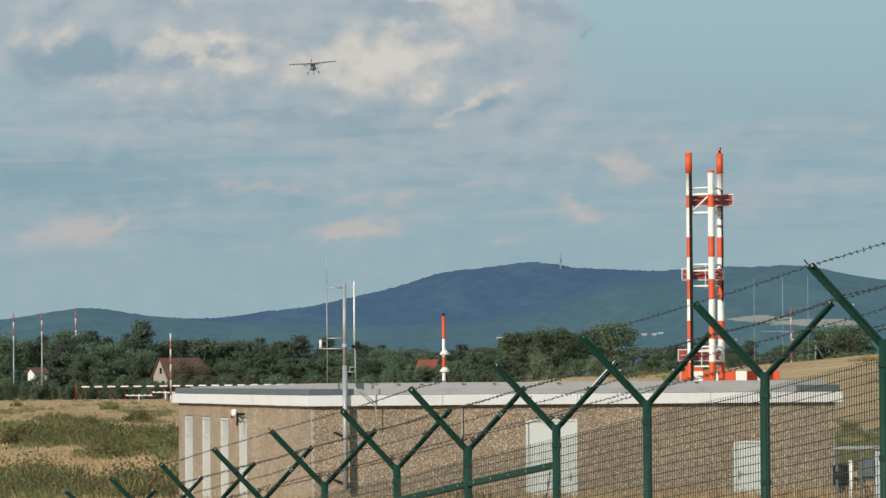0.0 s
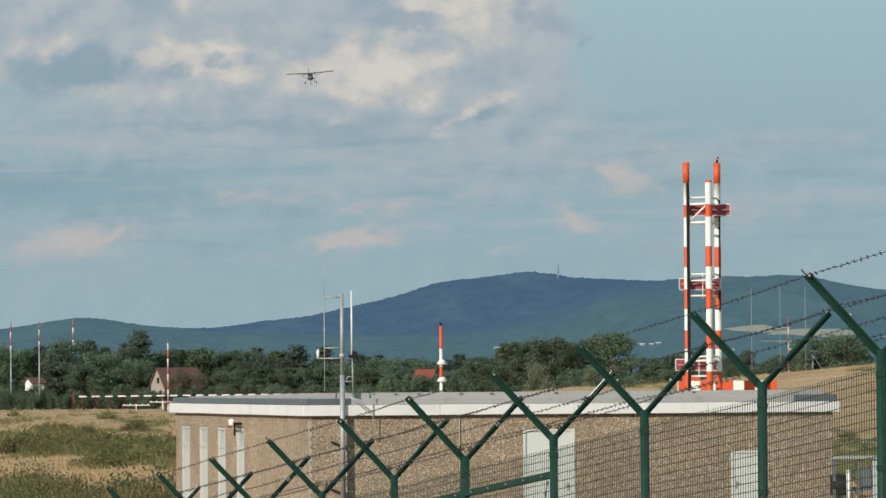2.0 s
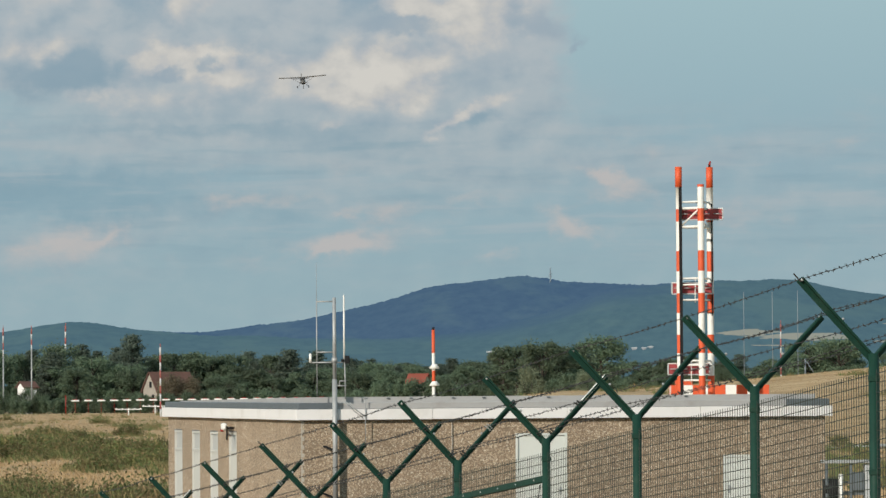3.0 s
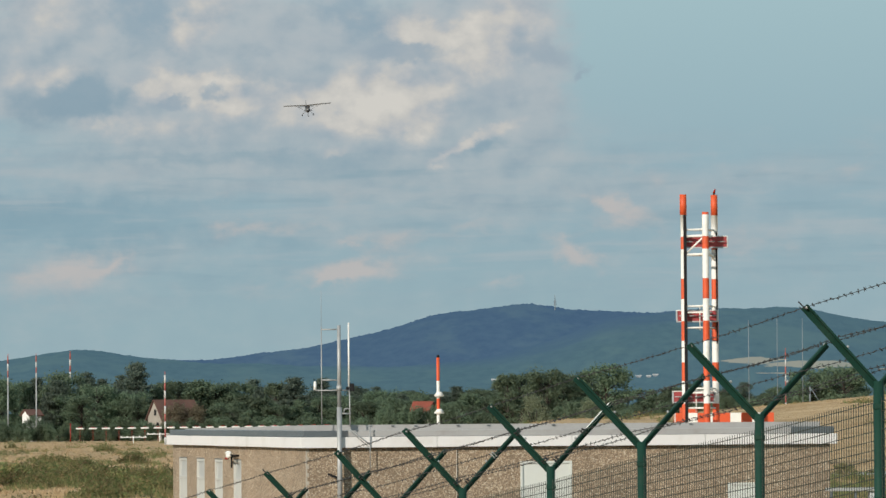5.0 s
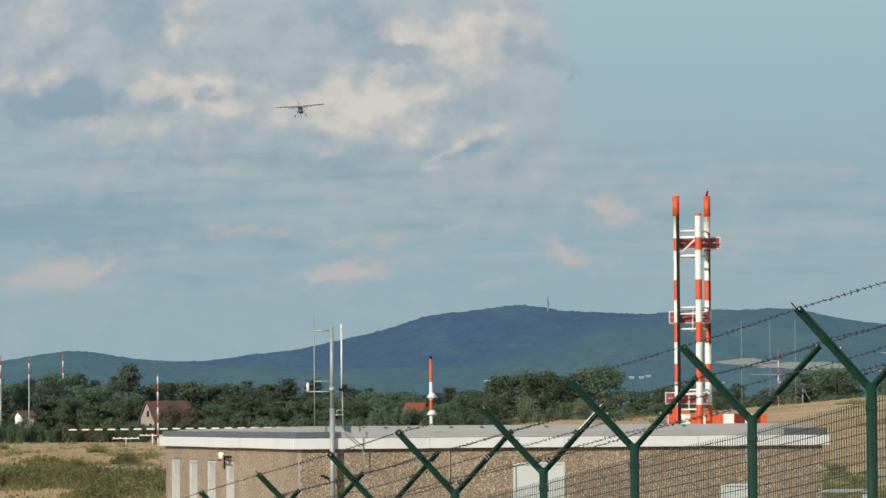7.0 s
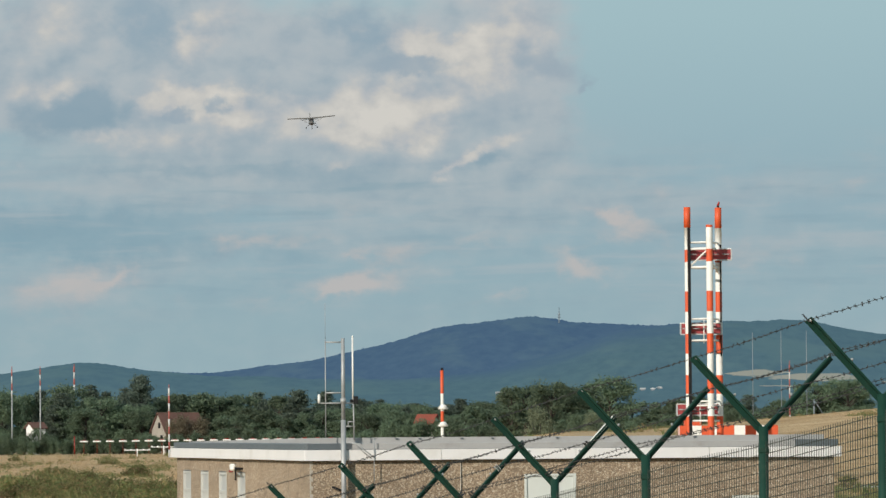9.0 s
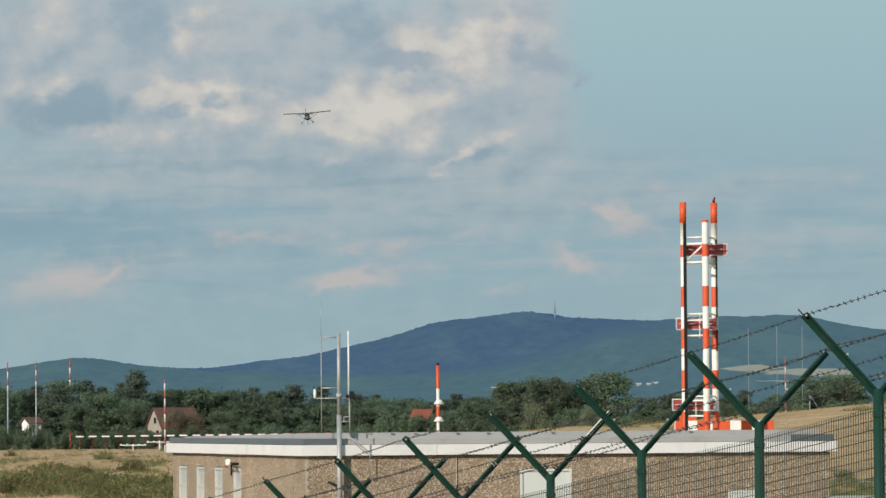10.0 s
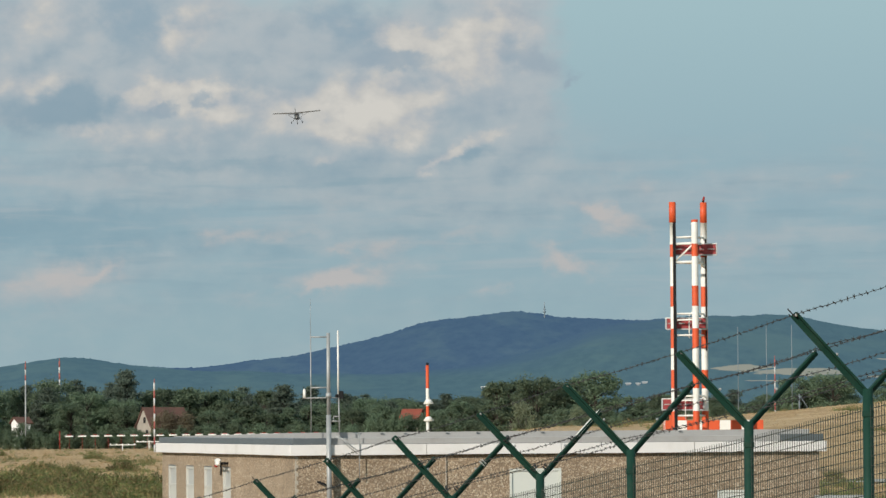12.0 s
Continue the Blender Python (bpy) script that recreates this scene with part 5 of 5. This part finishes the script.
# ---- aircraft on approach ----
def light_aircraft():
    home = thing("light_aircraft", pose(-22.9, 900, 60.6, 9, -4, 4) @ Matrix.Scale(0.78, 4), "small high-wing propeller aircraft on approach with wheels down", "aircraft")
    bm = B()
    secs = ((-2.0, 0.42, 0.45, -0.15), (-1.2, 0.55, 0.55, -0.1), (0.0, 0.62, 0.75, 0.05), (1.5, 0.55, 0.7, 0.05), (3.5, 0.3, 0.4, 0.0), (5.6, 0.1, 0.18, 0.1))
    rings = [[bm.verts.new((math.cos(k * math.tau / 12) * rx, y, z + math.sin(k * math.tau / 12) * rz)) for k in range(12)] for y, rx, rz, z in secs]
    for a, b in zip(rings, rings[1:]):
        for k in range(12):
            bm.faces.new((a[k], a[(k + 1) % 12], b[(k + 1) % 12], b[k]))
    bm.faces.new(rings[0])
    bm.faces.new(rings[-1])
    part("fuselage", bm, M_PLANE, home, smooth=True)
    part("windscreen", box(B(), -0.5, 0.5, -1.0, -0.2, 0.35, 0.78, 0.1), M_PLANE_DARK, home, "dark windscreen")
    for s in (-1, 1):
        bm = B()
        vs = [bm.verts.new(p) for p in ((0, -0.6, 0.80), (0, 0.95, 0.78), (s * 5.4, 0.6, 0.98), (s * 5.4, -0.5, 1.0), (0, -0.6, 1.06), (0, 0.95, 0.92), (s * 5.4, 0.6, 1.10), (s * 5.4, -0.5, 1.19))]
        for f in ((0, 1, 2, 3), (4, 5, 6, 7), (0, 1, 5, 4), (1, 2, 6, 5), (2, 3, 7, 6), (3, 0, 4, 7)):
            bm.faces.new([vs[i] for i in f])
        wing = part("wing", bm, M_PLANE, home)
        part("wing_strut", tube(B(), (s * 0.5, 0, -0.35), (s * 2.6, 0.1, 0.86), 0.03), M_PLANE, wing)
        part("tailplane", box(B(), min(0, s * 1.7), max(0, s * 1.7), 4.7, 5.5, 0.12, 0.2), M_PLANE, home)
        part("gear_leg", tube(B(), (s * 0.4, 0.3, -0.5), (s * 1.25, 0.3, -1.15), 0.04), M_PLANE, home)
        part("wheel", tube(B(), (s * 1.18, 0.3, -1.3), (s * 1.36, 0.3, -1.3), 0.24, 12), M_PLANE_DARK, home, "black wheel")
    part("fin", box(B(), -0.05, 0.05, 4.7, 5.6, 0.15, 1.5, 0.02), M_PLANE, home)
    part("gear_leg", tube(B(), (0, -1.4, -0.5), (0, -1.4, -1.2), 0.05), M_PLANE, home)
    part("wheel", tube(B(), (-0.08, -1.4, -1.35), (0.08, -1.4, -1.35), 0.2, 12), M_PLANE_DARK, home, "black wheel")
    part("spinner", ball(B(), (0, -2.1, -0.15), 0.2, 0.3, 0.2), M_PLANE_DARK, home)
    part("propeller_blade", box(B(), -0.95, 0.95, -2.25, -2.2, -0.21, -0.09, 0.01), M_PLANE_DARK, home)


light_aircraft()


# ---- security fence ----
OFF_LINE = {1: 0.045, 2: -0.014, 3: 0.025, 5: 0.038}


def fence_point(n):
    """Where post n meets its two arms; some posts stand a little off the even spacing."""
    return Vector((2.782 - 0.647 * n + OFF_LINE.get(n, 0.0), 32.0 + 2.4 * n, 3.59 - 0.194 * n + 0.0008 * n * n))


ALONG = Vector((-0.647, 2.4, 0)).normalized()
ACROSS = Vector((ALONG.y, -ALONG.x, 0))
ARM = 0.482
ARM_UP = 0.485
STRAND_UP = 0.445
POST_H = 2.35


def security_fence():
    home = thing("security_fence", pose(0, 0, 0), "dark green steel security fence with Y-shaped arms and barbed wire", "fence")
    rng = random.Random(5)
    first_n, last_n = -4, 15
    for n in range(first_n, last_n + 1):
        j = fence_point(n)
        bm = B()
        tube(bm, j - Vector((0, 0, POST_H + 0.3)), j, 0.033, 16)
        post = part("post", bm, M_GREEN, home)
        for s in (-1, 1):
            tip = j + ACROSS * (s * ARM * rng.uniform(0.985, 1.015)) + Vector((0, 0, ARM_UP * rng.uniform(0.985, 1.015)))
            foot = j - Vector((0, 0, 0.02))
            bm = bar(B(), foot, tip, 0.036, 0.012)
            out = (tip - foot).normalized().cross(ALONG).normalized() * 0.021 * (1 if s > 0 else -1)
            bar(bm, foot - out + ALONG * 0.024, tip - out + ALONG * 0.024, 0.006, 0.036)
            arm = part("arm", bm, M_GREEN, post, "angle-iron arm")
            if s > 0 and n in (3, 9, 11):
                part("sleeve", bar(B(), foot.lerp(tip, 0.60), foot.lerp(tip, 0.99), 0.018, 0.022), M_WHITE, arm, "bare bright metal sleeve")
        for z in (-0.16, -0.75, -1.35, -1.95):
            part("clamp", box(B(), j.x - 0.036, j.x + 0.036, j.y - 0.036, j.y + 0.036, j.z + z - 0.018, j.z + z + 0.018, 0.003), M_GREEN, post)
        for s in (-1, 1):
            for u in (0.42, 0.98):
                c = j + ACROSS * (s * ARM * u) + Vector((0, 0, STRAND_UP * u + 0.03))
                part("wire_clip", ball(B(), c, 0.011, 0.011, 0.011, 6), M_ZINC, post, "small zinc wire clip")
            # tie bands round the arm where the strands cross it
            for u in ((0.10, 0.55) if n > 2 else ()):
                at, way_up = j + ACROSS * (s * ARM * u) + Vector((0, 0, ARM_UP * u)), (ACROSS * (s * ARM) + Vector((0, 0, ARM_UP))).normalized()
                bm = B()
                for d in (-0.012, 0.010):
                    bar(bm, at + way_up * (d - 0.003), at + way_up * (d + 0.003), 0.044, 0.05)
                part("tie_band", bm, M_BAND if s > 0 and u > 0.3 and n % 3 == 1 else M_WIRE, post, "wire tie band")
    # welded mesh panels
    for n in range(first_n, last_n):
        a, b = fence_point(n) - Vector((0, 0, 0.13)), fence_point(n + 1) - Vector((0, 0, 0.13))
        bm = B()
        for k in range(1, 50):
            p = a.lerp(b, k / 50)
            tube(bm, p - Vector((0, 0, 2.15)), p + Vector((0, 0, 0.025)), 0.0031, 4, caps=False)
        for k in range(0, 36):
            d = Vector((0, 0, -0.06 * k))
            off = ACROSS * 0.005
            tube(bm, a + d + off, b + d + off, 0.0031, 4, caps=False)
        part("mesh_panel", bm, M_MESHWIRE, home, "welded wire mesh panel")
    # rail on some of the bays
    for n in (3, 4, 5):
        a, b = fence_point(n) - Vector((0, 0, 0.31)), fence_point(n + 1) - Vector((0, 0, 0.31))
        rail = part("rail", bar(B(), a, b, 0.05, 0.048), M_GREEN, home)
        for k in range(5):
            part("bolt", ball(B(), a.lerp(b, (k + 0.5) / 5) - ACROSS * 0.026, 0.007, 0.007, 0.007, 6), M_ZINC, rail, "zinc rail bolt")
    # barbed wire: three strands on each arm
    for s in (-1, 1):
        for u in (0.10, 0.55, 0.98):
            bm = B()
            for n in range(first_n, last_n):
                a, b = [fence_point(m) + ACROSS * (s * ARM * u) + Vector((0, 0, STRAND_UP * u + 0.035)) for m in (n, n + 1)]
                sag = rng.uniform(0.0, 0.02)
                last = a
                for k in range(1, 22):
                    t = k / 21
                    p = a.lerp(b, t) - Vector((0, 0, sag * 4 * t * (1 - t))) + Vector((rng.uniform(-1, 1), 0, rng.uniform(-1, 1))) * (0.002 if k < 21 else 0)
                    tube(bm, last, p, 0.0024, 4, caps=False)
                    if n < 9:
                        for _ in range(2):
                            d = Vector((rng.uniform(-1, 1), rng.uniform(-0.6, 0.6), rng.uniform(-1, 1))).normalized() * 0.015
                            tube(bm, p - d, p + d, 0.0023, 3, caps=False)
                        tube(bm, p - ALONG * 0.012, p + ALONG * 0.012, 0.0042, 5)
                    last = p
            part("barbed_wire", bm, M_WIRE, home, "barbed wire strand")
    # hanging end of wire beside a post
    p = fence_point(3) - Vector((0.05, 0.02, 0.36))
    bm = B()
    for k in range(8):
        a, b = p - Vector((0.012 * k + 0.003 * k * k * 0.3, 0, 0.09 * k)), p - Vector((0.012 * (k + 1) + 0.001 * (k + 1) ** 2, 0, 0.09 * (k + 1)))
        tube(bm, a, b, 0.005, 5)
        tube(bm, b - Vector((0.02, 0, 0.01)), b + Vector((0.02, 0, 0.01)), 0.003, 3)
    part("loose_wire", bm, M_WIRE, home, "loose hanging end of barbed wire")
    # stub of wire on a tip
    for n in (0, 6):
        tip = fence_point(n) - ACROSS * ARM + Vector((0, 0, ARM_UP - 0.03))
        part("wire_stub", tube(B(), tip, tip + Vector((-0.045, 0, 0.05)), 0.005, 5), M_WIRE, home)


security_fence()
